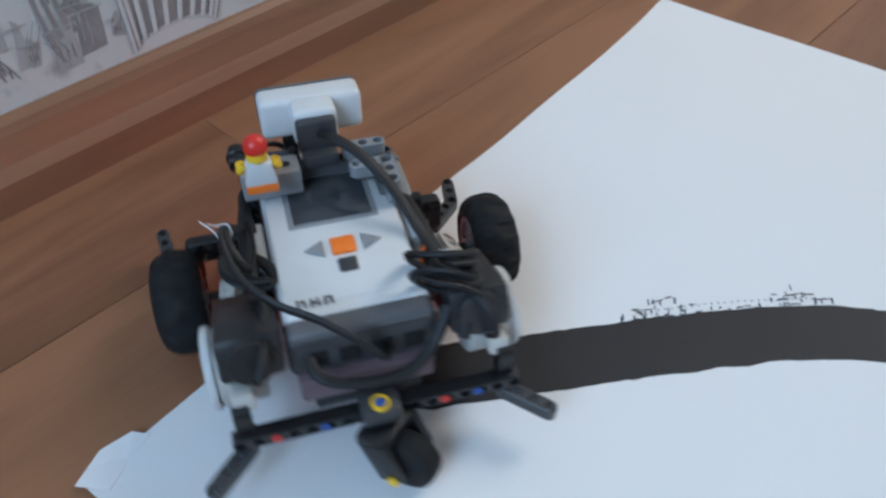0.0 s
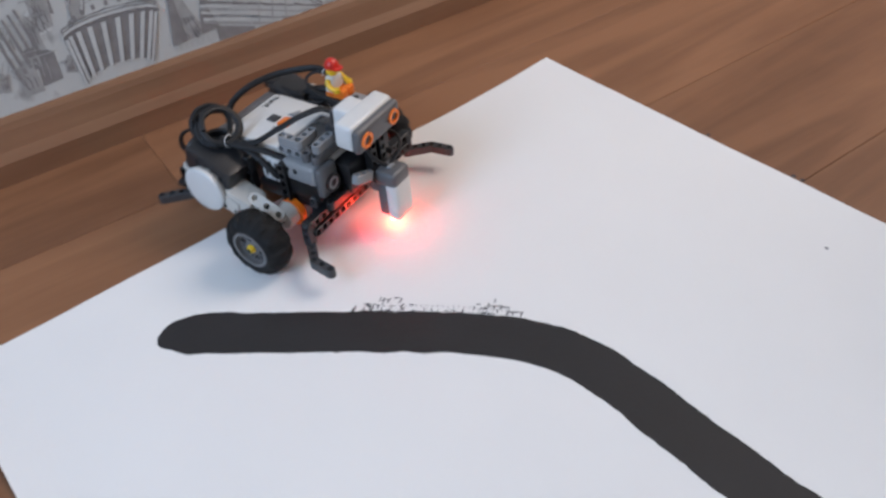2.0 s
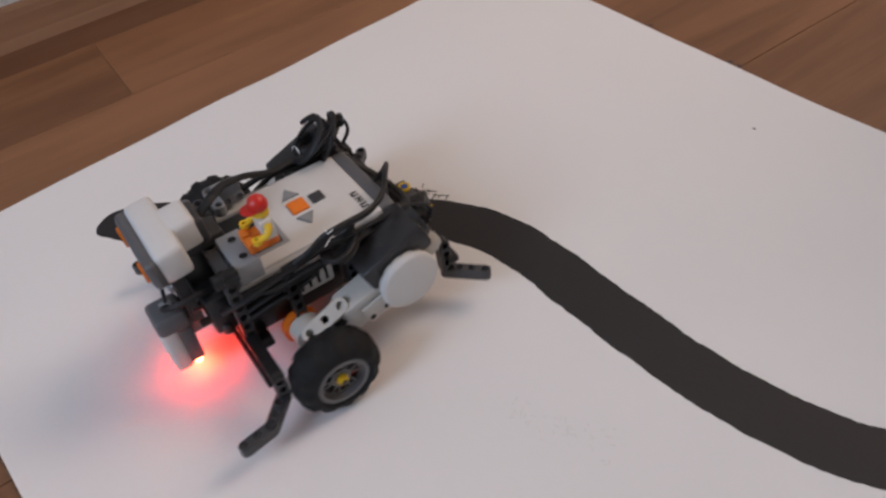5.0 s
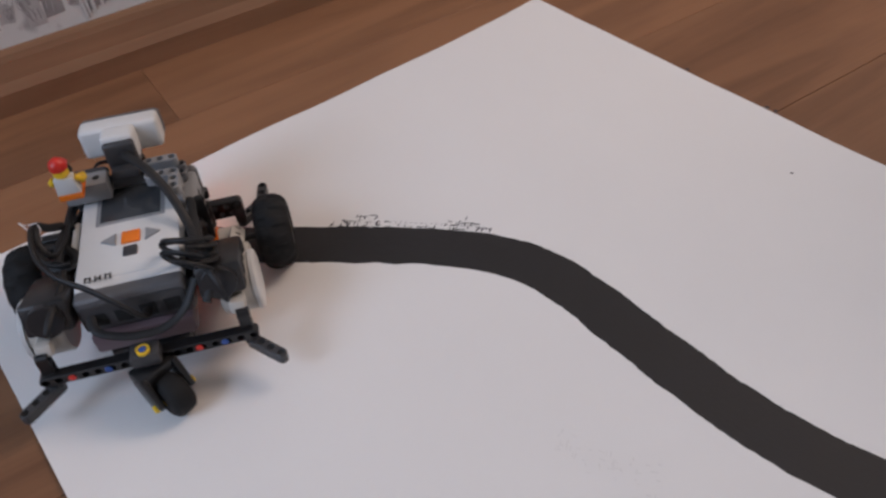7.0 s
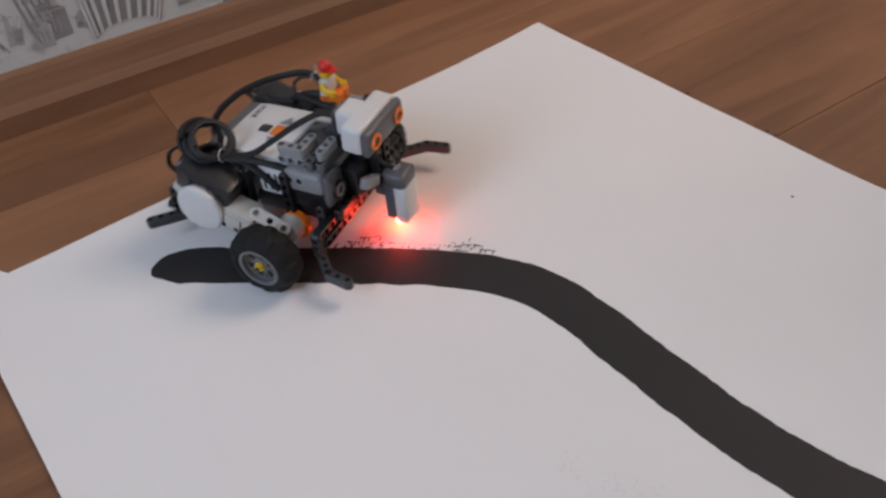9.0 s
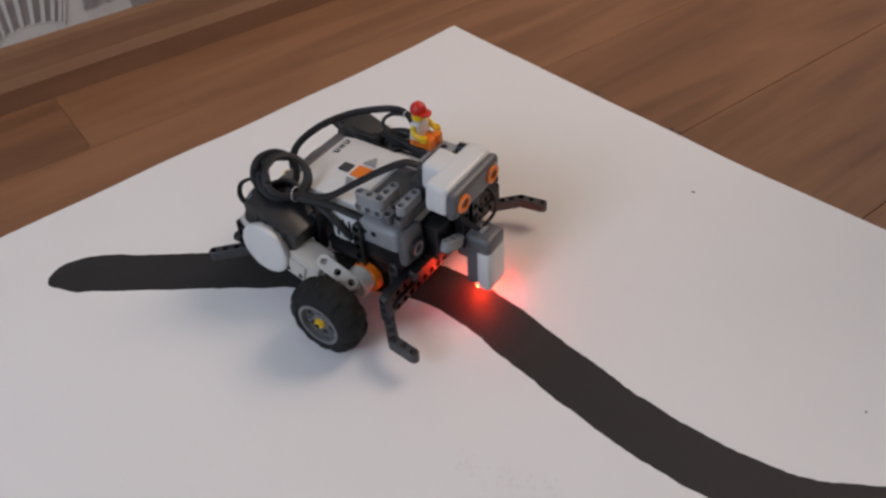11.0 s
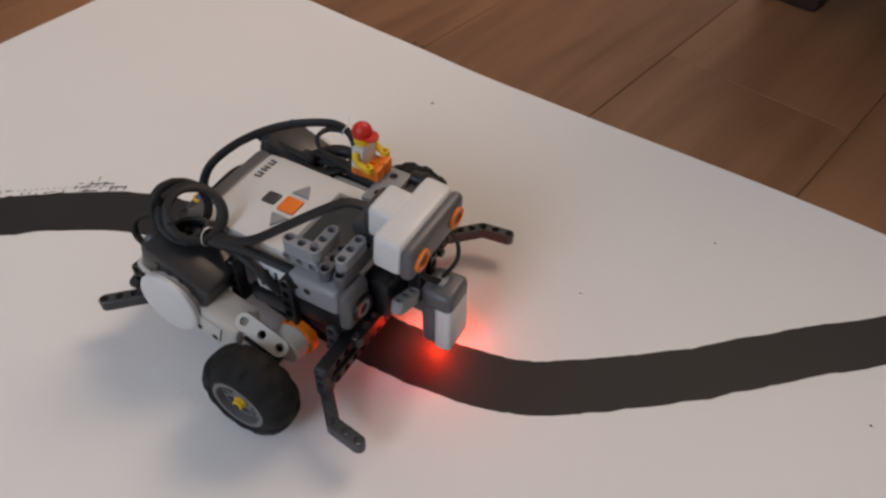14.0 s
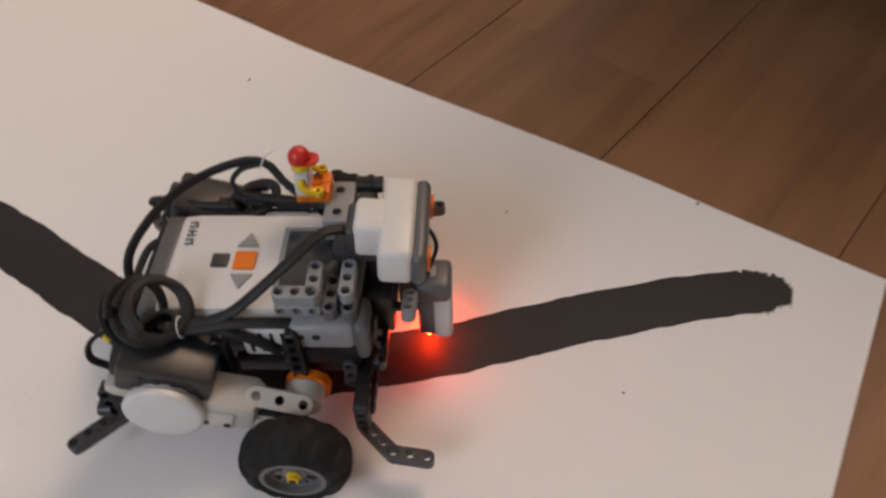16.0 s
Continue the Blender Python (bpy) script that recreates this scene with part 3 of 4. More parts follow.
def build_paper():
    nx, ny = 62, 84
    verts, faces = [], []
    for side in (0, 1):
        for j in range(ny + 1):
            for i in range(nx + 1):
                u, v = i / nx, j / ny
                x = -0.62 * (1 - u)
                y = -(0.841 - 0.09 * x) * v
                x += (0.0022 * noise.noise(Vector((y * 7, 1.7, 0)))) * (u > 0.5) * (2 * u - 1)
                y += 0.003 * noise.noise(Vector((x * 8, 5.2, 0))) * max(0, 1 - 2 * v) * (0 < i < nx)
                y -= 0.0045 * max(0, 1 - 3 * v) * max(0.0, math.sin(math.pi * min(1, max(0, (x + 0.32) / 0.32))))
                x -= 0.006 * u * math.sin(math.pi * min(1, v * 1.25)) ** 2
                z = max(0.0006, lift(x, y))
                verts.append((x, y, z - 0.0003 * side))
    row = nx + 1
    for j in range(ny):
        for i in range(nx):
            a = j * row + i
            faces.append((a, a + row, a + row + 1, a + 1))
            b = a + row * (ny + 1)
            faces.append((b, b + 1, b + row + 1, b + row))
    edge = [i for i in range(row)] + [j * row + nx for j in range(1, ny + 1)] + [ny * row + i for i in range(nx - 1, -1, -1)] + [j * row for j in range(ny - 1, 0, -1)]
    off = row * (ny + 1)
    faces += [(edge[k], edge[(k + 1) % len(edge)], off + edge[(k + 1) % len(edge)], off + edge[k]) for k in range(len(edge))]
    sheet = mesh_object("paper_sheet", verts, faces, PAPER)
    tagged(sheet, "large white drawing paper sheet lying on the floor", "paper")
    # the crumpled, doubled corner
    bm = bmesh.new()
    pts = [(-623, 1), (-604, 8), (-588, 4), (-583, -3), (-598, -7), (-614, -13)]
    prism(bm, pts, 2.0, 2.4, None, 0)
    for v in bm.verts:
        v.co.z += 0.8 * noise.noise(v.co * 0.05) + (1.6 if v.co.y > 0 else 0)
    part("folded_corner", bm, PAPER, sheet, "small torn fold at the sheet's corner", smooth=False)


LINE = [(-0.496, -0.079), (-0.472, -0.091), (-0.42, -0.139), (-0.369, -0.1865), (-0.3175, -0.241), (-0.288, -0.289), (-0.2805, -0.337), (-0.2815, -0.3845), (-0.282, -0.434), (-0.2785, -0.497), (-0.26, -0.564), (-0.225, -0.608), (-0.182, -0.6515), (-0.126, -0.7), (-0.072, -0.7535), (-0.049, -0.782), (-0.0445, -0.797)]


def build_line():
    mid = smooth_path([(x, y, 0) for x, y in LINE], 18)
    total = len(mid)
    verts, faces = [], []
    for i, p in enumerate(mid):
        d = (mid[min(i + 1, total - 1)] - mid[max(i - 1, 0)]).normalized()
        s = Vector((-d.y, d.x, 0))
        half = 0.0201 - 0.001 * i / total - 0.003 * max(0.0, (i / total - 0.56) / 0.44)
        head, tail = i / 16.0, (total - 1 - i) / 16.0
        half *= min(1, (0.04 + head * 0.85) ** 0.5) * min(1, (0.2 + tail * 0.6) ** 0.55)
        for k in range(7):
            q = k / 3 - 1
            r = half + (0.0013 * noise.noise(p * 55 + s * q * 3) + 0.0008 * noise.noise(p * 240 + s * q)) * abs(q)
            if tail < 1.6:
                r += 0.0046 * noise.noise(Vector((i * 0.8, q * 2, 7)))
            c = p + s * (q * r)
            verts.append((c.x, c.y, max(0.0006, lift(c.x, c.y)) + (0.00025 if abs(q) < 0.99 else 0.00005)))
    for i in range(total - 1):
        for k in range(6):
            a = i * 7 + k
            faces.append((a, a + 1, a + 8, a + 7))
    ob = mesh_object("painted_line", verts, faces, INK, smooth=True)
    tagged(ob, "thick curving black line painted on the paper", "painted line")


def build_marks():
    rng = random.Random(11)
    verts, faces = [], []

    def stroke(x, y, length, width, angle):
        c, s = math.cos(angle), math.sin(angle)
        n = len(verts)
        for a, b in ((-1, -1), (1, -1), (1, 1), (-1, 1)):
            px, py = x + a * length / 2 * c - b * width / 2 * s, y + a * length / 2 * s + b * width / 2 * c
            verts.append((px, py, max(0.0006, lift(px, py)) + 0.0002))
        faces.append((n, n + 1, n + 2, n + 3))

    def spot(x, y, r):
        n = len(verts)
        for k in range(8):
            a = math.pi * k / 4
            px, py = x + r * (1 + 0.3 * rng.random()) * math.cos(a), y + r * (1 + 0.3 * rng.random()) * math.sin(a)
            verts.append((px, py, max(0.0006, lift(px, py)) + 0.0002))
        faces.append(tuple(range(n, n + 8)))

    # tread prints beside the line: little bars in two clusters with a thin dotted trail between
    ax, ay, bx, by = -0.374, -0.150, -0.283, -0.245
    d = Vector((bx - ax, by - ay, 0)).normalized()
    s = Vector((-d.y, d.x, 0))
    along = math.atan2(d.y, d.x)
    total = math.hypot(bx - ax, by - ay)
    for k in range(120):
        u = rng.random()
        cluster = math.exp(-((u - 0.24) / 0.13) ** 2) + math.exp(-((u - 0.82) / 0.09) ** 2)
        if rng.random() > 0.22 + cluster:
            continue
        v = rng.uniform(-0.002, 0.012 * min(1, cluster) + 0.001)
        p = Vector((ax, ay, 0)) + d * (u * total) + s * v
        stroke(p.x, p.y, rng.uniform(0.002, 0.0052), rng.uniform(0.0007, 0.0013), along + rng.choice((1.25, 1.4, 0.2, -0.1)))
    for k in range(26):
        u = 0.12 + 0.8 * k / 26
        p = Vector((ax, ay, 0)) + d * (u * total) + s * (0.001 + 0.0035 * math.sin(math.pi * u))
        stroke(p.x, p.y, 0.0014, 0.0007, along + 1.3)
    for x, y, r in ((-0.065, -0.361, 0.0012), (-0.174, -0.561, 0.0006), (-0.162, -0.741, 0.0008), (-0.078, -0.613, 0.0007)):
        spot(x, y, r)
    for x, y, r in ((-0.001, -0.207, 0.0016), (-0.003, -0.295, 0.0019), (-0.003, -0.303, 0.0016), (-0.002, -0.718, 0.0011)):
        spot(x, y, r)
    ob = mesh_object("ink_marks", verts, faces, MARKS)
    tagged(ob, "small black tyre prints and specks on the paper", "ink marks", kind="stuff")
    # faint worn tread prints further along
    verts, faces = [], []
    for k in range(48):
        u, v = rng.random(), rng.gauss(0, 0.3)
        x, y = -0.378 + 0.024 * u + 0.018 * v, -0.41 - 0.062 * u + 0.008 * v
        stroke(x, y, rng.uniform(0.0012, 0.004), rng.uniform(0.0005, 0.0011), 0.6 + rng.choice((0.0, 1.5)) + rng.uniform(-0.3, 0.3))
    ob = mesh_object("scuff_marks", verts, faces, SCUFF)
    tagged(ob, "faint grey tyre scuffs on the paper", "scuff marks", kind="stuff")


# ---- the robot ----
def technic(name, specs, parent, mats=None, label=""):
    """One bent or straight liftarm: a list of (start, end, across)."""
    bm = bmesh.new()
    for p0, p1, across in specs:
        beam(bm, p0, p1, across)
    bmesh.ops.remove_doubles(bm, verts=bm.verts[:], dist=0.01)
    return part(name, bm, mats or [DARK, HOLE], parent, label)


def build_wheel(robot, side):
    hub = new("wheel")
    hub.parent = robot
    bm = bmesh.new()
    o = 1 if side > 0 else -1
    # rim: barrel, two lips, six split spokes and a hub, about the wheel's own axle (its y)
    ring(bm, (0, -10.5, 0), (0, 10.5, 0), 15.2, 13.9, 40)
    for y in (-11.6, 9.4):
        ring(bm, (0, o * y, 0), (0, o * (y + 2.2), 0), 16.4, 14.0, 40)
    ring(bm, (0, o * 5.6, 0), (0, o * 7.4, 0), 14.4, 12.2, 40)
    cyl(bm, (0, o * -14, 0), (0, o * 8.6, 0), 4.2, 18)
    ring(bm, (0, o * 6.4, 0), (0, o * 8.0, 0), 6.4, 4.0, 24)
    for k in range(6):
        a = math.pi * k / 3
        for w in (-0.2, 0.2):
            x0, z0, x1, z1 = 4 * math.cos(a + w * 0.4), 4 * math.sin(a + w * 0.4), 14.2 * math.cos(a + w), 14.2 * math.sin(a + w)
            for y in (-9, 6.4):
                beam(bm, (x0, o * y, z0), (x1, o * y, z1), (0, 1, 0), 0, 1.5, 2.6)
    part("rim", bm, RIM, hub, "grey spoked wheel rim")
    bm = bmesh.new()
    seg, prof = 96, [(-8.6, 15.4), (-11.4, 16.2), (-12.8, 19.0), (-11.8, 22.6), (-9.6, 25.4), (-6.4, 27.2), (-3.2, 28), (0, 28), (3.2, 28), (6.4, 27.2), (9.6, 25.4), (11.8, 22.6), (12.8, 19.0), (11.4, 16.2), (8.6, 15.4)]
    rings = []
    for i in range(seg):
        a = 2 * math.pi * i / seg
        loop = []
        for k, (y, r) in enumerate(prof):
            if 3 <= k <= 11:
                r -= (1.9 if k in (4, 5, 6, 8, 9, 10) else 1.2) if ((i + (4 if k > 7 else 0)) // 4) % 2 == 0 and k != 7 else (0.9 if k == 7 and i % 8 < 1 else 0)
            loop.append(bm.verts.new((r * math.cos(a), y, r * math.sin(a))))
        rings.append(loop)
    for i in range(seg):
        a, b = rings[i], rings[(i + 1) % seg]
        for k in range(len(prof) - 1):
            bm.faces.new((a[k], a[k + 1], b[k + 1], b[k]))
    part("tyre", bm, RUBBER, hub, "black treaded rubber tyre")
    bm = bmesh.new()
    cyl(bm, (0, o * 7.4, 0), (0, o * 12.0, 0), 2.9, 16)
    ring(bm, (0, o * 8.2, 0), (0, o * 9.6, 0), 3.7, 2.4, 16)
    for q in range(2):
        rbox(bm, -1.9, 1.9, o * 11.6 - 1.2, o * 11.6 + 1.2, -0.7, 0.7, 0.2, 1, Matrix.Rotation(math.pi / 2 * q, 4, "Y"))
    part("axle_bush", bm, [YELLOW, BLACK], hub, "small yellow axle bush")
    return hub


def build_motor(robot, s):
    """s: +1 the left motor, -1 the right one. Output on the wheel axle, the round cap behind and above it."""
    bm = bmesh.new()
    ax, az, hx, hz = -65.0, 47.0, 0.0, 28.0
    tilt = math.atan2(hz - az, hx - ax)
    m = Matrix.Translation((ax, 0, az)) @ Matrix.Rotation(-tilt, 4, "Y")
    y0, y1 = sorted((s * 47, s * 70))
    # gear housing round the cap, then the narrowing arm to the output
    cyl(bm, (ax, s * 48, az), (ax, s * 70, az), 19.0, 40, 0, 1.5)
    rbox(bm, 8, 44, y0 + 1, y1 - 3 if s > 0 else y1 - 1, -13, 9, 3, 0, m)
    motor = part("drive_motor", bm, CREAM, robot, "cream white plastic gear motor with a round end cap")
    # narrowing arm to the output, with a holed plate on top
    bm = bmesh.new()
    a0, a1 = sorted((s * 50, s * 64))
    rbox(bm, 36, 68, a0, a1, -9.5, -2.5, 2.2, 0, m)
    rbox(bm, 38, 46, a0, a1, -8, 8, 2.0, 0, m)
    cyl(bm, (hx - 1, s * 46, hz + 1), (hx - 1, s * 57, hz + 1), 10.5, 32, 0, 1.0)
    # dark block painting the shade in the gap under the plate
    rbox(bm, 44, 66, a0, a1, -4, 2, 1.5, 1, m)
    part("motor_arm", bm, [CREAM, HOLE], motor)
    bm = bmesh.new()
    beam(bm, m @ Vector((42, s * 59.5, 8.5)), m @ Vector((66, s * 59.5, 6.5)), (0, s * 0.5, 0.86), 3, 10.5, 7.0)
    bmesh.ops.remove_doubles(bm, verts=bm.verts[:], dist=0.01)
    part("arm_plate", bm, CREAM, motor, "cream plate with three holes")
    bm = bmesh.new()
    rbox(bm, -31, -16, s * 59 - 5, s * 59 + 5, -6, 3, 1.5, 0, m)
    part("mounting_lug", bm, CREAM, motor)
    bm = bmesh.new()
    rbox(bm, 14, 34, s * 69.4 - 1.2, s * 69.4 + 1.2, -10, 4, 1.0, 0, m)
    for k in range(2):
        cyl(bm, m @ Vector((20 + 11 * k, s * 70.8, -6)), m @ Vector((20 + 11 * k, s * 69, -6)), 2.0, 12, 1, 0.05)
    part("cover_plate", bm, [CREAM, HOLE], motor)
    bm = bmesh.new()
    lathe(bm, (ax, s * 70, az), (ax, s * 76, az), [(0, 20), (2.6, 20), (3.6, 19.2), (4.1, 17.5), (4.3, 8), (4.3, 0.5)], 44)
    part("end_cap", bm, WHITE, motor, "round white motor end cap")
    bm = bmesh.new()
    b0, b1 = sorted((s * 38, s * 67))
    rbox(bm, -26, 20, b0, b1, 4, 26, 3.0, 0, m @ Matrix.Rotation(radians(4), 4, "Y"), 2)
    cyl(bm, m @ Vector((-28, s * 52, 16)), m @ Vector((-20, s * 52, 16)), 11, 24)
    can = part("motor_can", bm, CAN, motor, "dark grey motor housing")
    for k in range(4):
        bm = bmesh.new()
        rbox(bm, -14 + 8 * k, -11 + 8 * k, s * 67 - 0.7, s * 67 + 0.7, 12, 22, 0.3, 0, m)
        part("rib", bm, CAN, can)
    bm = bmesh.new()
    ring(bm, (hx, s * 41, hz), (hx, s * 46, hz), 12, 6.5, 28)
    for k in range(4):
        a = math.pi / 2 * k + 0.5
        cyl(bm, (hx + 8.6 * math.cos(a), s * 40, hz + 8.6 * math.sin(a)), (hx + 8.6 * math.cos(a), s * 47, hz + 8.6 * math.sin(a)), 3.4, 12)
    part("output_hub", bm, ORANGE, motor, "orange motor output hub")
    bm = bmesh.new()
    cyl(bm, (hx, s * 30, hz), (hx, s * 93, hz), 2.3, 12)
    part("axle", bm, BLACK, motor)


def build_brick(robot):
    m = pose(0, 0, -4)
    bm = bmesh.new()
    rbox(bm, -81, 31, -33, 37, 50, 74, 3.5, 0, m, 3)
    rbox(bm, -84, -74, -30, 34, 54, 76, 3, 0, m)
    for k in range(4):
        rbox(bm, -84.6, -83.5, -26 + 15 * k, -16 + 15 * k, 59, 69, 0.4, 1, m)
    brick = part("controller_brick", bm, [DARK, HOLE], robot, "white and dark grey programmable controller brick")
    bm = bmesh.new()
    rbox(bm, -74, 30, -32, 36, 71, 80, 4, 0, m, 3)
    rbox(bm, -66, 24, -30.5, 34.5, 76, 81, 2, 0, m, 2)
    part("top_cover", bm, WHITE, brick, "white plastic top cover")
    bm = bmesh.new()
    rbox(bm, -82.5, -71, -31.5, 35.5, 70, 79.8, 3.2, 0, m, 3)
    part("end_strip", bm, MID, brick, "mid grey end strip")
    bm = bmesh.new()
    rbox(bm, -12, 23, -18, 22, 79.6, 81.6, 0.6, 0, m)
    part("display", bm, [SCREEN], brick, "unlit grey display window")
    bm = bmesh.new()
    rbox(bm, -15, 25, -21, 25, 79, 81.25, 0.8, 0, m)
    part("display_frame", bm, GREY, brick)
    # four keys: square orange, square dark grey, two grey triangles
    bm = bmesh.new()
    rbox(bm, -38, -26.5, -5, 7, 80, 82.6, 0.9, 0, m)
    part("button", bm, ORANGE, brick, "square orange button")
    bm = bmesh.new()
    rbox(bm, -50, -41, -3.5, 5.5, 80, 82.3, 0.9, 0, m)
    part("button", bm, DARK, brick, "dark grey button")
    for s in (-1, 1):
        bm = bmesh.new()
        prism(bm, [(-38, 1 + s * 9.5), (-26.5, 1 + s * 9.5), (-32.2, 1 + s * 19)][:: s], 80, 82.3, m, 0, 0.5)
        part("button", bm, GREY, brick, "grey triangular button")
    # the printed name, as plain bars
    bm = bmesh.new()
    for k in range(3):
        rbox(bm, -67.5, -62.5, 28.5 - 6.2 * k - 4, 28.5 - 6.2 * k - 3, 80.9, 81.12, 0, 0, m)
        rbox(bm, -67.5, -62.5, 28.5 - 6.2 * k - 1, 28.5 - 6.2 * k, 80.9, 81.12, 0, 0, m)
        rbox(bm, -64 - 1.5 * (k % 2), -63 - 1.5 * (k % 2), 28.5 - 6.2 * k - 3.2, 28.5 - 6.2 * k - 0.8, 80.9, 81.12, 0, 0, m)
    part("printed_bars", bm, BLACK, brick, "dark printed bars")
    for s in (-1, 1):
        bm = bmesh.new()
        y = -35.5 if s < 0 else 39.5
        rbox(bm, -30, 2, y - 3.0, y + 3.0, 52, 76, 2.2, 0, m)
        for k in range(5):
            rbox(bm, -26 + 5.6 * k, -24 + 5.6 * k, y + s * 2.7 - 0.6, y + s * 2.7 + 0.6, 56, 72, 0.2, 1, m)
        part("side_grille", bm, [WHITE, HOLE], brick, "white slotted side panel")
    bm = bmesh.new()
    rbox(bm, -87, 20, -30, 34, 37, 52, 2.5, 0, m)
    part("battery_cover", bm, MAUVE, brick, "dull mauve-grey battery cover")


def build_sensors(robot):
    # distance sensor: T-shaped white shell, grey face with two orange-ringed eyes
    tilt = Matrix.Translation((39.5, 1, 102.5)) @ Matrix.Rotation(radians(4), 4, "Y") @ Matrix.Translation((-40, -1, -104))
    bm = bmesh.new()
    rbox(bm, 42, 59, -26, 28, 94, 116, 3.4, 0, tilt, 3)
    rbox(bm, 29, 50, -10.5, 12.5, 95, 115.5, 3.2, 0, tilt, 3)
    us = part("distance_sensor", bm, WHITE, robot, "white T-shaped distance sensor")
    bm = bmesh.new()
    rbox(bm, 57.5, 65.5, -26.5, 28.5, 93.5, 114.5, 4.0, 0, tilt, 4)
    part("sensor_face", bm, MID, us, "mid grey sensor face")
    for y in (-16.6, 18.4):
        bm = bmesh.new()
        ring(bm, tilt @ Vector((64.0, y, 104)), tilt @ Vector((67.2, y, 104)), 6.3, 4.0, 28)
        cyl(bm, tilt @ Vector((64.5, y, 104)), tilt @ Vector((65.2, y, 104)), 4.1, 24, 1, 0.2)
        cyl(bm, tilt @ Vector((65.5, y, 104)), tilt @ Vector((66.0, y, 104)), 2.0, 14, 2, 0.3)
        part("eye", bm, [ORANGE, HOLE, DARK], us, "orange-ringed sensor eye")
    bm = bmesh.new()
    rbox(bm, 25, 32, -9.5, 11.5, 93, 112, 2.5, 0, tilt, 3)
    rbox(bm, 18, 52, -8, 10, 88, 95.5, 1.5, 0, tilt)
    part("sensor_socket", bm, DARK, us, "dark grey cable socket")
    # reflected-light sensor hanging in front, its lamp close over the ground
    bm = bmesh.new()
    rbox(bm, 64.5, 75.5, -3.4, 19.4, 14, 50, 3.2, 0, None, 3)
    ls = part("light_sensor", bm, WHITE, robot, "white light sensor hanging over the line")
    bm = bmesh.new()
    rbox(bm, 56.5, 67, -2.6, 18.6, 16.5, 47, 2, 0)
    rbox(bm, 55, 75.2, -3.2, 19.2, 46, 60, 3.6, 0, None, 3)
    rbox(bm, 47, 58, 0, 16, 36, 54, 2, 0)
    part("back_shell", bm, MID, ls, "mid grey sensor housing")
    bm = bmesh.new()
    lathe(bm, (61, 8, 14), (61, 8, 4), [(0, 2.6), (7.4, 2.6), (9.2, 1.9), (10.0, 0.6)], 18)
    part("lamp", bm, LED, ls, "glowing red lamp")
    # unseen collar added round the lamp to keep its red pool small
    bm = bmesh.new()
    ring(bm, (61, 8, 12), (61, 8, 18), 4.2, 2.9, 20)
    part("glow_shield", bm, BLACK, ls)
    bm = bmesh.new()
    cyl(bm, (69, 9, 13.2), (69, 9, 15), 2.4, 14)
    part("receiver", bm, HOLE, ls)
    bm = bmesh.new()
    rbox(bm, 60, 67, 4, 12, 59.5, 62, 1.0, 0)
    part("cable_plug", bm, GREY, ls, "light grey cable plug")
    # second sensor lying along the side of the brick
    bm = bmesh.new()
    rbox(bm, -4, 29, -42, -21, 59, 77, 3.5, 0, None, 3)
    for x in (2, 10):
        cyl(bm, (x, -42.3, 70), (x, -41, 70), 2.2, 12, 1, 0.05)
    so = part("sound_sensor", bm, [GREY, HOLE], robot, "light grey sensor with a dark front")
    bm = bmesh.new()
    rbox(bm, 28, 36, -42.5, -20.5, 50, 77.5, 4, 0, None, 3)
    rbox(bm, -10, 30, -41.5, -21.5, 45, 60, 2, 1)
    part("sensor_face", bm, [MID, BLACK], so, "mid grey sensor face")
    bm = bmesh.new()
    ring(bm, (36, -30.5, 61), (38, -30.5, 61), 8.0, 6.2, 24)
    cyl(bm, (36, -30.5, 61), (37.3, -30.5, 61), 6.2, 20, 0, 0.2)
    ring(bm, (36.5, -30.5, 61), (37.8, -30.5, 61), 5.4, 3.4, 20, 1)
    part("opening", bm, [BLACK, GREY], so, "round sensor opening")


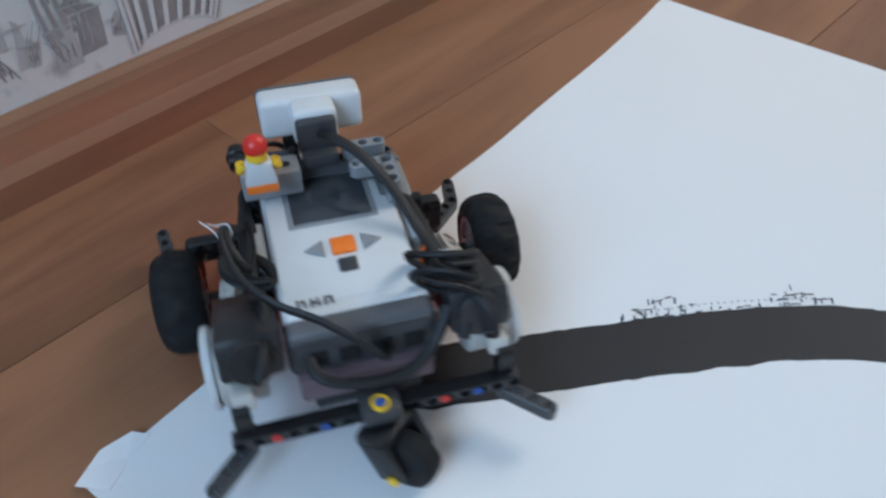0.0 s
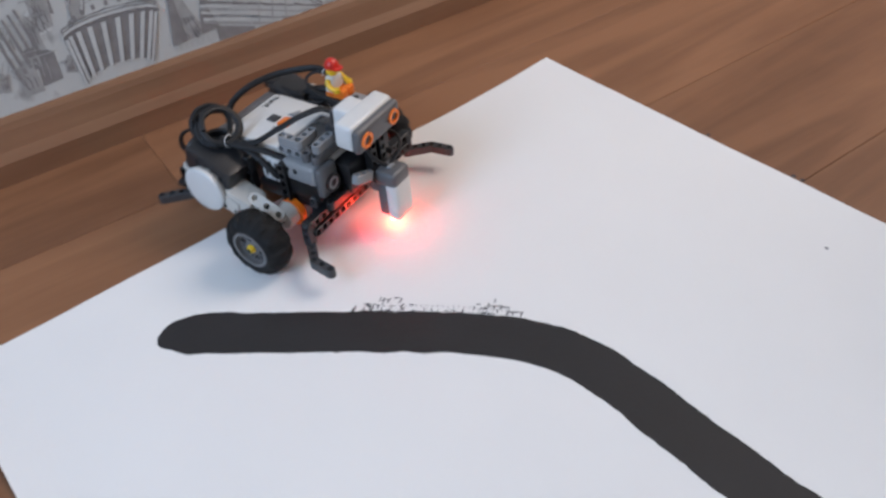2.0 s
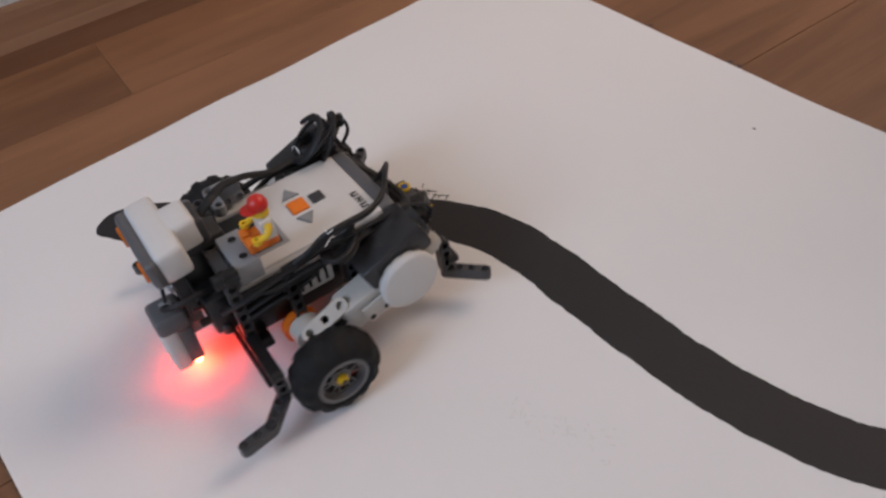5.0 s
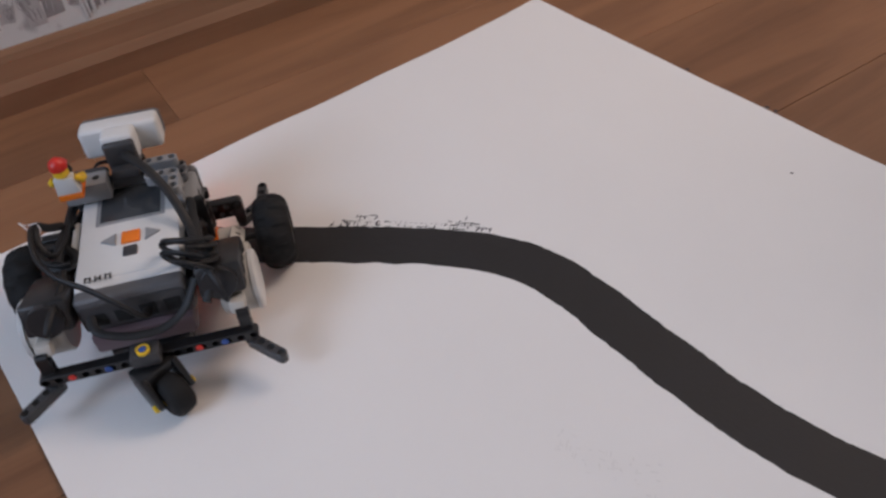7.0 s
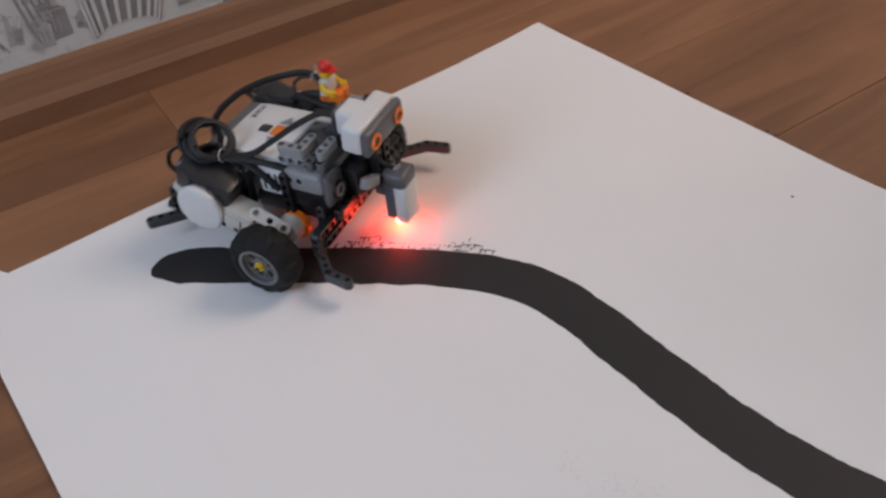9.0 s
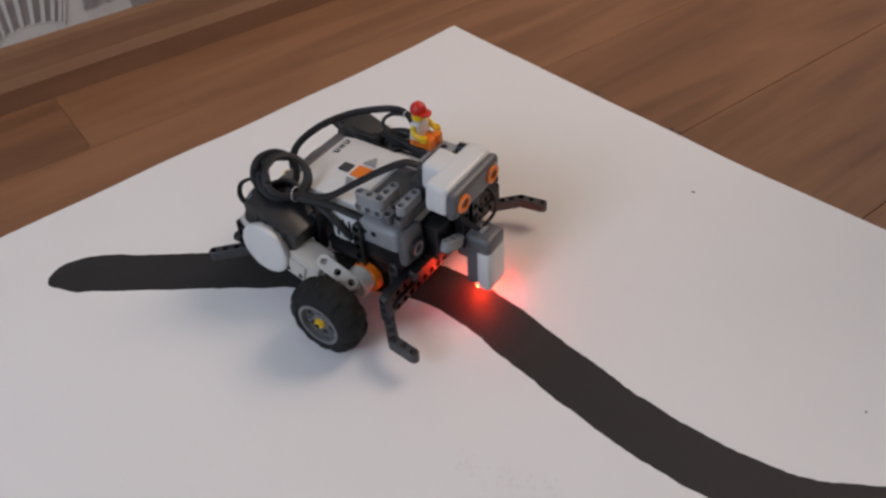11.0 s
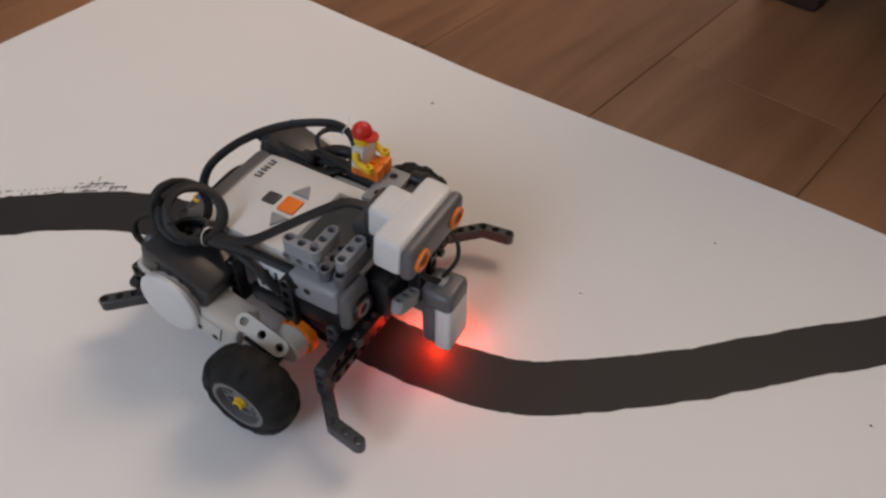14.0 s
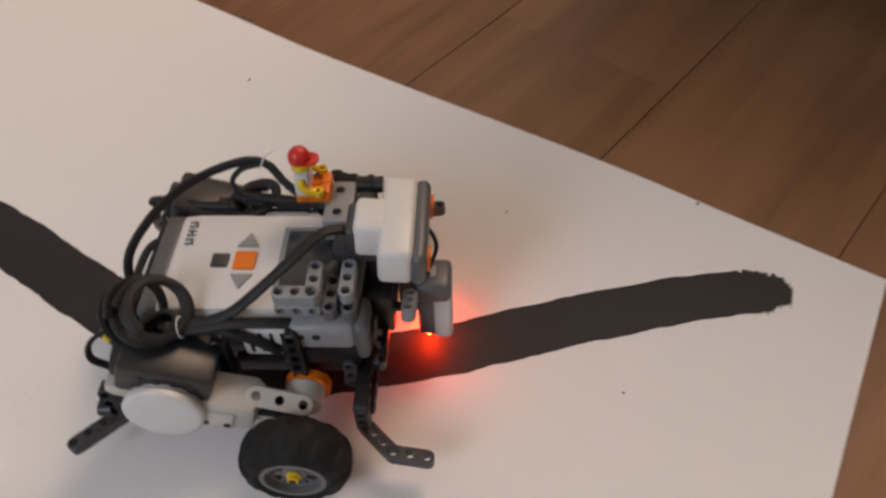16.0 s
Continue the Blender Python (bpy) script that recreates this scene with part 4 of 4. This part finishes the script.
def build_frame(robot):
    # beams on top, across the brick's front
    technic("beam", [((27, -34, 81.4), (27, 38, 81.4), (0, 0, 1))], robot, [MID, HOLE], "mid grey cross beam")
    technic("beam", [((-6.5, -31, 89), (9.5, -31, 89), (0, 0, 1)), ((9.5, -31, 89), (9.5, -15, 89), (0, 0, 1))], robot, [GREY, HOLE], "light grey angled beam")
    technic("beam", [((-6.5, -31, 81.3), (9.5, -31, 81.3), (0, 1, 0))], robot, [GREY, HOLE], "light grey short beam")
    technic("beam", [((26, -30, 89.2), (26, -14, 89.2), (0, 0, 1))], robot, [GREY, HOLE], "light grey short beam")
    technic("beam", [((17.5, -34, 81.3), (17.5, -18, 81.3), (0, 0, 1))], robot, [MID, HOLE], "mid grey short beam")
    bm = bmesh.new()
    rbox(bm, 9, 24, 13, 43, 80, 94.5, 1.0, 0)
    for y in (20, 36):
        ring(bm, (16, y, 93), (16, y, 94.9), 3.2, 2.5, 16)
        cyl(bm, (16, y, 93), (16, y, 94.6), 2.5, 16, 1, 0.05)
        cyl(bm, (23, y, 87), (24.1, y, 87), 2.5, 16, 1, 0.05)
    part("seat_block", bm, [GREY, HOLE], robot, "light grey block with two holes")
    technic("beam", [((29, 18, 88), (29, 42, 88), (1, 0, 0))], robot)
    technic("beam", [((24, -40, 46), (24, -40, 30), (0, 1, 0))], robot)
    technic("beam", [((30, 40, 82), (30, 40, 34), (0, 1, 0))], robot)
    technic("beam", [((-2, -42, 72), (-2, -42, 32), (0, 1, 0))], robot, [BLACK, HOLE])
    technic("beam", [((-40, -42, 66), (-40, -42, 38), (0, 1, 0))], robot, [BLACK, HOLE])
    technic("beam", [((-2, 44, 72), (-2, 44, 32), (0, 1, 0))], robot, [BLACK, HOLE])
    technic("beam", [((-40, 44, 70), (-40, 44, 42), (0, 1, 0))], robot, [BLACK, HOLE])
    # front cross beams and the two feelers bent forward
    technic("beam", [((31, -62, 38), (31, 77, 38), (1, 0, 0))], robot, [BLACK, HOLE])
    technic("beam", [((33, -57, 29.6), (33, 71, 29.6), (1, 0, 0))], robot, [BLACK, HOLE])
    technic("beam", [((39, -40, 46), (39, 32, 46), (0, 0, 1))], robot, [BLACK, HOLE])
    technic("beam", [((23, -40, 30), (23, 44, 30), (1, 0, 0))], robot, [BLACK, HOLE])
    for a, b, c in ((-62, -78, -80.5), (77, 93, 95.5)):
        technic("bumper_post", [((31, a, 36), (31, a, 22), (0, 1, 0))], robot)
        technic("bumper", [((31, a, 19), (47, b, 19), (0, 0, 1)), ((47, b, 19), (64.5, c, 19), (0, 0, 1))], robot, label="dark grey bent beam feeler")
    # mast for the light sensor and the blocks behind it
    technic("beam", [((51, 2, 48), (51, 2, 88), (1, 0, 0))], robot, [BLACK, HOLE])
    technic("beam", [((51, 14, 48), (51, 14, 88), (1, 0, 0))], robot, [BLACK, HOLE])
    technic("beam", [((54, -22, 64), (54, -8, 58), (0, 0.4, 1))], robot, [GREY, HOLE], "light grey short beam")
    bm = bmesh.new()
    rbox(bm, 30, 46, -20, 34, 44, 72, 2, 0)
    rbox(bm, -84, 30, -24, 28, 22, 30, 2, 0)
    part("chassis_block", bm, BLACK, robot, "dark inner chassis")
    # black slabs added so the gaps between brick and wheels read dark
    for y, top in ((-38, 45.5), (33, 57)):
        bm = bmesh.new()
        rbox(bm, -36, 29, y, y + 4.5, 33, top, 1.0, 0)
        part("dark_filler", bm, BLACK, robot, "black slab added to darken the robot's inside")
    for y in (-12, 16, 30):
        bm = bmesh.new()
        cyl(bm, (45, y, 56), (52, y, 56), 2.6, 14)
        part("pin", bm, BLACK, robot)
    bm = bmesh.new()
    cyl(bm, (24, 43, 92), (38, 43, 92), 4.6, 18)
    cyl(bm, (30, 43, 92), (33, 43, 92), 5.6, 18)
    part("peg", bm, BLACK, robot, "black connector peg")
    # rear cross beam, its two tails and the castor
    technic("beam", [((-100, -64, 36), (-100, 64, 36), (1, 0, 0))], robot, [BLACK, HOLE])
    technic("tail_beam", [((-97, -61, 24), (-115.5, -78.5, 23.5), (0, 0, 1))], robot)
    technic("tail_beam", [((-97, 61, 24), (-115.5, 78.5, 23.5), (0, 0, 1))], robot)
    technic("beam", [((-96, -61, 50), (-97, -61, 27), (0, 1, 0))], robot, [BLACK, HOLE])
    technic("beam", [((-96, 61, 50), (-97, 61, 27), (0, 1, 0))], robot, [BLACK, HOLE])
    bm = bmesh.new()
    rbox(bm, -112, -98, -8, 10, 38, 48, 2, 0)
    part("castor_mount", bm, DARK, robot, "dark grey castor mount")
    # the castor turns about its upright pin
    bm = bmesh.new()
    cyl(bm, (0, 0, 30), (0, 0, 50), 3.4, 16)
    rbox(bm, -9, 7, -13, 13, 27, 36, 2, 0)
    cyl(bm, (0, 0, 46), (0, 0, 49), 3.8, 18, 1)
    ring(bm, (0, 0, 48), (0, 0, 50), 4.2, 2.6, 18, 1)
    cyl(bm, (0, 0, 48), (0, 0, 50.4), 2.4, 12, 2)
    for y in (-11.5, 11.5):
        rbox(bm, -11, 5, y - 2.4, y + 2.4, 10, 34, 2, 0, Matrix.Translation((-6, 0, 24)) @ Matrix.Rotation(radians(28), 4, "Y") @ Matrix.Translation((2, 0, -24)))
        cyl(bm, (-14, y - 4, 15), (-14, y + 4, 15), 2.8, 14, 1)
    castor = part("castor", bm, [BLACK, YELLOW, BLUE], robot, "black castor fork with yellow pins")
    bm = bmesh.new()
    lathe(bm, (-14, -8.5, 15), (-14, 8.5, 15), [(0, 7), (0.6, 11), (2.5, 14.0), (5, 15), (12, 15), (14.5, 14.0), (16.4, 11), (17, 7)], 36)
    part("castor_wheel", bm, RUBBER, castor, "small black rubber castor wheel")
    for y, z, mat in ((-30, 36, RED), (26, 36, BLUE), (-46, 36, BLUE), (48, 36, RED)):
        bm = bmesh.new()
        cyl(bm, (-104.6, y, z), (-103.4, y, z), 2.4, 14)
        part("pin", bm, mat, robot, "coloured connector pin")
    return castor


def loop_points(centre, axis, radius, turns, spread, start=0.0, squash=1.0):
    a = Vector(axis).normalized()
    u = a.orthogonal().normalized()
    v = a.cross(u)
    n = int(10 * turns)
    return [Vector(centre) + u * (radius * math.cos(start + 2 * math.pi * k / 10)) + v * (radius * squash * math.sin(start + 2 * math.pi * k / 10)) + a * (spread * k / n) for k in range(n + 1)]


def build_cables(robot):
    def cable(points, r=3.1, label="", steps=6):
        bm = bmesh.new()
        tube(bm, points, r, steps, 10, 0, 0.62)
        return part("cable", bm, CABLE, robot, label or "black flat connecting cable")

    # long arc on the left, from the brick's rear to behind the figure
    cable([(-80, -6, 60), (-94, -5, 64), (-95, 4, 77), (-86, 20, 87), (-74, 38, 91), (-58, 50, 94), (-38, 55, 98), (-26, 54, 96), (-18, 50, 87), (-8, 46, 79)], 2.8)
    # its return, hooking down beside the brick
    cable([(-29, 54, 97), (-40, 52, 95), (-46, 48, 89), (-40, 45, 82), (-24, 43, 79), (0, 43, 77)], 2.1)
    # from the coil over the display to the distance sensor
    cable([(-66, -42, 78), (-48, -40, 78), (-32, -36, 81), (-14, -28, 93), (2, -17, 103), (14, -6, 107), (24, -1, 104)], 3.2)
    # coil on the rear corner, leaning outwards
    cable(loop_points((-70, -38, 84), (0.4, -0.36, 0.84), 16.5, 1.25, 5, 1.2, 0.95), 2.5)
    cable(loop_points((-65, -39, 87), (0.62, -0.2, 0.74), 15.5, 1.2, 5, 2.4, 0.95), 2.4)
    cable(loop_points((-80, -36, 83), (0.75, -0.4, 0.5), 15, 1.2, 6, 0.4), 2.4)
    # gathered middle of the coil, bound with a tie, and the bundle along the brick's side
    cable(loop_points((-66, -44, 77), (0.15, -0.2, 0.95), 10, 2.4, 6, 2.0, 0.6), 3.0)
    cable([(-62, -44, 80), (-50, -43, 77), (-30, -40, 78), (-8, -38, 76), (8, -36, 72)], 3.0)
    cable([(-74, -40, 76), (-54, -39, 73), (-36, -41, 74), (-20, -42, 66), (-10, -41, 56)], 2.8)
    cable([(-60, -46, 78), (-70, -50, 75), (-82, -48, 71), (-92, -42, 62)], 2.8)
    # from the right motor's rear up to the coil
    cable([(-92, -54, 60), (-99, -55, 69), (-96, -53, 80), (-86, -48, 84), (-74, -44, 81)], 2.0)
    # across the rear, brick to motors
    cable([(-84, 28, 64), (-95, 24, 60), (-99, 6, 55), (-97, -14, 54), (-90, -28, 60), (-80, -38, 73)], 2.8)
    cable([(-92, 52, 64), (-98, 50, 71), (-88, 46, 77), (-66, 43, 76), (-46, 43, 75)], 2.1)
    # loop lying along the left side
    cable(loop_points((-36, 47, 74), (0.05, -0.12, 1), 13.5, 1.4, 4, 0.5, 0.62), 3.0)
    cable([(-46, 46, 80), (-24, 45, 79), (0, 44, 75), (24, 44, 71), (40, 40, 66)], 3.0)
    cable([(-62, 43, 72), (-40, 44, 69), (-16, 45, 67), (8, 44, 65), (28, 42, 60)], 3.0)
    cable([(-56, 46, 75), (-34, 48, 73), (-14, 47, 72), (8, 46, 70), (20, 43, 72)], 3.0)
    cable([(-20, 44, 64), (-4, 45, 60), (12, 44, 58), (26, 42, 54)], 2.8)
    # light sensor's lead, looping up behind it
    cable([(63, 10, 61), (67, 19, 70), (60, 28, 76), (46, 29, 77), (34, 24, 70)], 1.9)
    cable([(63, 6, 61), (58, -4, 74), (50, -4, 84), (42, 2, 89)], 1.9)
    # clear tie round the gathered coil
    bm = bmesh.new()
    tube(bm, loop_points((-55, -43, 79), (1, 0.1, 0.1), 5.2, 1.1, 0.5), 0.3, 4, 6)
    part("cable_tie", bm, CLEAR, robot, "thin clear cable tie")
    # clear tie round the arc
    bm = bmesh.new()
    tube(bm, [(-30, 60, 104), (-28, 57, 100), (-28, 52, 100), (-30, 51, 95), (-31, 56, 94), (-28, 59, 98), (-22, 64, 99)], 0.35, 5, 6)
    part("cable_tie", bm, CLEAR, robot, "thin clear cable tie")


def build_figure():
    """A small plastic builder's toy figure, seated; one plain mesh."""
    bm = bmesh.new()
    # hips and legs, bent forward
    rbox(bm, -4, 4, -7.6, 7.6, 0, 5, 0.8, 0)
    for y in (-4, 4):
        rbox(bm, -2, 12, y - 3.6, y + 3.6, 0.2, 6, 1.0, 0)
        rbox(bm, 9, 14, y - 3.6, y + 3.6, 0, 8.2, 1.0, 0)
    # torso, wider at the hip
    b = bmesh.new()
    bmesh.ops.create_cube(b, size=1)
    for v in b.verts:
        top = v.co.z > 0
        v.co = Vector((v.co.x * 7.4, v.co.y * (12.0 if top else 15.4), 4.6 + (12.6 if top else 0)))
    bmesh.ops.bevel(b, geom=b.edges[:], offset=0.8, segments=2, affect="EDGES", profile=0.5)
    for f in b.faces:
        f.material_index = 1
    join(bm, b)
    # arms with open grips
    for s in (-1, 1):
        tube(bm, [(0, s * 6.6, 15.6), (0.5, s * 8.4, 13.4), (3, s * 9.2, 10.4), (7, s * 8.6, 9.0)], 2.1, 5, 10, 2)
        ring(bm, (8.8, s * 8.4, 7.2), (8.8, s * 8.4, 10.4), 2.6, 1.4, 14, 2)
    # head, neck and cap
    lathe(bm, (0, 0, 17.2), (0, 0, 28), [(0, 3.0), (0.8, 3.0), (1.2, 4.2), (2.0, 5.0), (7.6, 5.0), (8.8, 4.2)], 24, 2)
    lathe(bm, (0, 0, 23.6), (0, 0, 32), [(0, 5.5), (1.0, 5.7), (3.6, 5.6), (5.8, 4.5), (7.4, 2.6), (8.0, 0.6)], 28, 3)
    prism(bm, [(2, -5.0)] + [(4.4 + 5.8 * math.cos(a), 5.2 * math.sin(a)) for a in [(-1.2 + 2.4 * k / 10) for k in range(11)]] + [(2, 5.0)], 23.6, 24.8, None, 3, 0.3)
    # eyes
    for y in (-1.7, 1.7):
        cyl(bm, (4.6, y, 22.2), (5.05, y, 22.2), 0.7, 10, 4, 0.05)
    ob = part("toy_figure", bm, [ORANGE, WHITE, YELLOW, RED, BLACK], None)
    return tagged(ob, "small plastic toy builder with a red cap and orange legs", "toy figure")


def build_robot():
    robot = new("line_follower_robot")
    tagged(robot, "wheeled toy brick robot with black cables and glowing red lamp", "toy robot")
    build_brick(robot)
    for s in (-1, 1):
        build_motor(robot, s)
    wheels = [build_wheel(robot, s) for s in (-1, 1)]
    build_sensors(robot)
    castor = build_frame(robot)
    build_cables(robot)
    return robot, wheels, castor


# seconds, place on the floor and heading of the robot
DRIVE = [
    (0.0, -0.4583, -0.0210, 53.2), (0.5, -0.4226, 0.0098, 22.0), (1.0, -0.3767, 0.0147, -10.6), (1.5, -0.3381, -0.0029, -39.9), (2.0, -0.3126, -0.0413, -72.1),
    (2.5, -0.3085, -0.0886, -104.8), (3.0, -0.3299, -0.1270, -132.3), (3.2, -0.3377, -0.1374, -119.0), (5.3, -0.4594, -0.2455, -201.0), (5.5, -0.4764, -0.2376, -213.7), (6.0, -0.5046, -0.2039, -246.4), (6.5, -0.5097, -0.1598, -278.6), (7.0, -0.4971, -0.1240, -294.8), (7.5, -0.4690, -0.0921, -326.3),
    (8.0, -0.4269, -0.0775, -358.4), (8.5, -0.3842, -0.0877, -390.4), (9.0, -0.3536, -0.1204, -422.9), (9.2, -0.3477, -0.1372, -435.0), (11.3, -0.2890, -0.2763, -435.3), (11.5, -0.2894, -0.2842, -434.4), (12.0, -0.2803, -0.3196, -440.5), (12.5, -0.2795, -0.3487, -445.9),
    (13.0, -0.2784, -0.3854, -448.4), (13.5, -0.2768, -0.4174, -448.4), (14.0, -0.2780, -0.4516, -443.4), (14.5, -0.2694, -0.4850, -437.8), (15.0, -0.2608, -0.5171, -431.7),
    (15.5, -0.2480, -0.5490, -425.5), (16.0, -0.2299, -0.5811, -417.4),
]
LIFT = 0.001


def on_track(t):
    """The robot's place and heading at a time, on a smooth curve through its rows."""
    k = max(i for i, row in enumerate(DRIVE[:-1]) if row[0] <= t + 1e-6)
    r0, r1 = DRIVE[k], DRIVE[k + 1]
    u, h = (t - r0[0]) / (r1[0] - r0[0]), r1[0] - r0[0]

    def slope(i, c):
        a, b = DRIVE[max(0, i - 1)], DRIVE[min(len(DRIVE) - 1, i + 1)]
        if 0 < i < len(DRIVE) - 1:
            m = DRIVE[i]
            s0, s1 = (m[c] - a[c]) / (m[0] - a[0]), (b[c] - m[c]) / (b[0] - m[0])
            w0, w1 = b[0] - m[0], m[0] - a[0]
            if c == 3:
                return 2 * s0 * s1 / (s0 + s1) if s0 * s1 > 0 else 0.0
            return (s0 * w0 + s1 * w1) / (w0 + w1)
        return (b[c] - a[c]) / (b[0] - a[0])

    out = []
    for c in (1, 2, 3):
        m0, m1 = slope(k, c) * h, slope(k + 1, c) * h
        out.append((2 * u**3 - 3 * u * u + 1) * r0[c] + (u**3 - 2 * u * u + u) * m0 + (3 * u * u - 2 * u**3) * r1[c] + (u**3 - u * u) * m1)
    return out


def motions():
    seat = pose(-0.0015, 0.033, 0.0955)
    times = sorted({k * 0.25 for k in range(65)} | {row[0] for row in DRIVE})
    body, seated, spins, swivels = [], [], ([], []), []
    swing = 45.0
    angle, before = [0.0, 0.0], None
    for t in times:
        x, y, a = on_track(t)
        m = pose(x, y, LIFT, 0, 0, a)
        body.append((t, m))
        seated.append((t, m @ seat))
        if before:
            da = radians(a - before[2])
            mean = radians((a + before[2]) / 2)
            ahead = (x - before[0]) * math.cos(mean) + (y - before[1]) * math.sin(mean)
            for i, side in enumerate((-0.086, 0.086)):
                angle[i] += math.degrees((ahead - side * da) / 0.028)
            wish = math.degrees(math.atan2(da * -0.107, ahead))
            swing += max(-55, min(55, wish - swing))
        swivels.append((t, pose(-0.107, 0.001, 0, 0, 0, swing)))
        for i, side in enumerate((-0.086, 0.086)):
            spins[i].append((t, pose(0, side, 0.028, 0, angle[i], 0)))
        before = (x, y, a)
    walk(ROBOT, body)
    walk(FIGURE, seated)
    walk(CASTOR, swivels)
    for wheel, rows in zip(WHEELS, spins):
        walk(wheel, rows)


def build_sofa():
    """A dark upholstered sofa on short block feet, standing beside the sheet."""
    sofa = new("sofa")
    tagged(sofa, "dark brown upholstered sofa on short wooden feet", "sofa")
    sofa.matrix_basis = ROOM.copy()
    for name, dims, mat in (("base", (325, 1150, -1950, -480, 70, 330), CLOTH), ("backrest", (950, 1150, -1950, -480, 330, 780), CLOTH), ("armrest", (316, 1150, -640, -478, 330, 560), CLOTH), ("armrest", (316, 1150, -1952, -1790, 330, 560), CLOTH), ("seat_cushion", (350, 950, -1210, -645, 330, 450), CLOTH), ("seat_cushion", (350, 950, -1785, -1215, 330, 450), CLOTH)):
        bm = bmesh.new()
        rbox(bm, *dims, 28, 0, None, 3)
        part(name, bm, mat, sofa)
    for x in (356, 1110):
        for y in (-510, -1920):
            bm = bmesh.new()
            rbox(bm, x - 28, x + 28, y - 28, y + 28, 0, 74, 5, 0)
            part("leg", bm, DARKWOOD, sofa, "dark wooden foot")


CLOTH = material("dark_upholstery", (0.028, 0.02, 0.017), 0.85, vary=0.3, scale=90, bump=0.3, bump_scale=600)
DARKWOOD = material("dark_wood", (0.03, 0.016, 0.011), 0.5, vary=0.3, scale=40)
FLOOR = build_room()
build_sofa()
build_paper()
build_line()
build_marks()
ROBOT, WHEELS, CASTOR = build_robot()
FIGURE = build_figure()
build_boards(FLOOR)
motions()
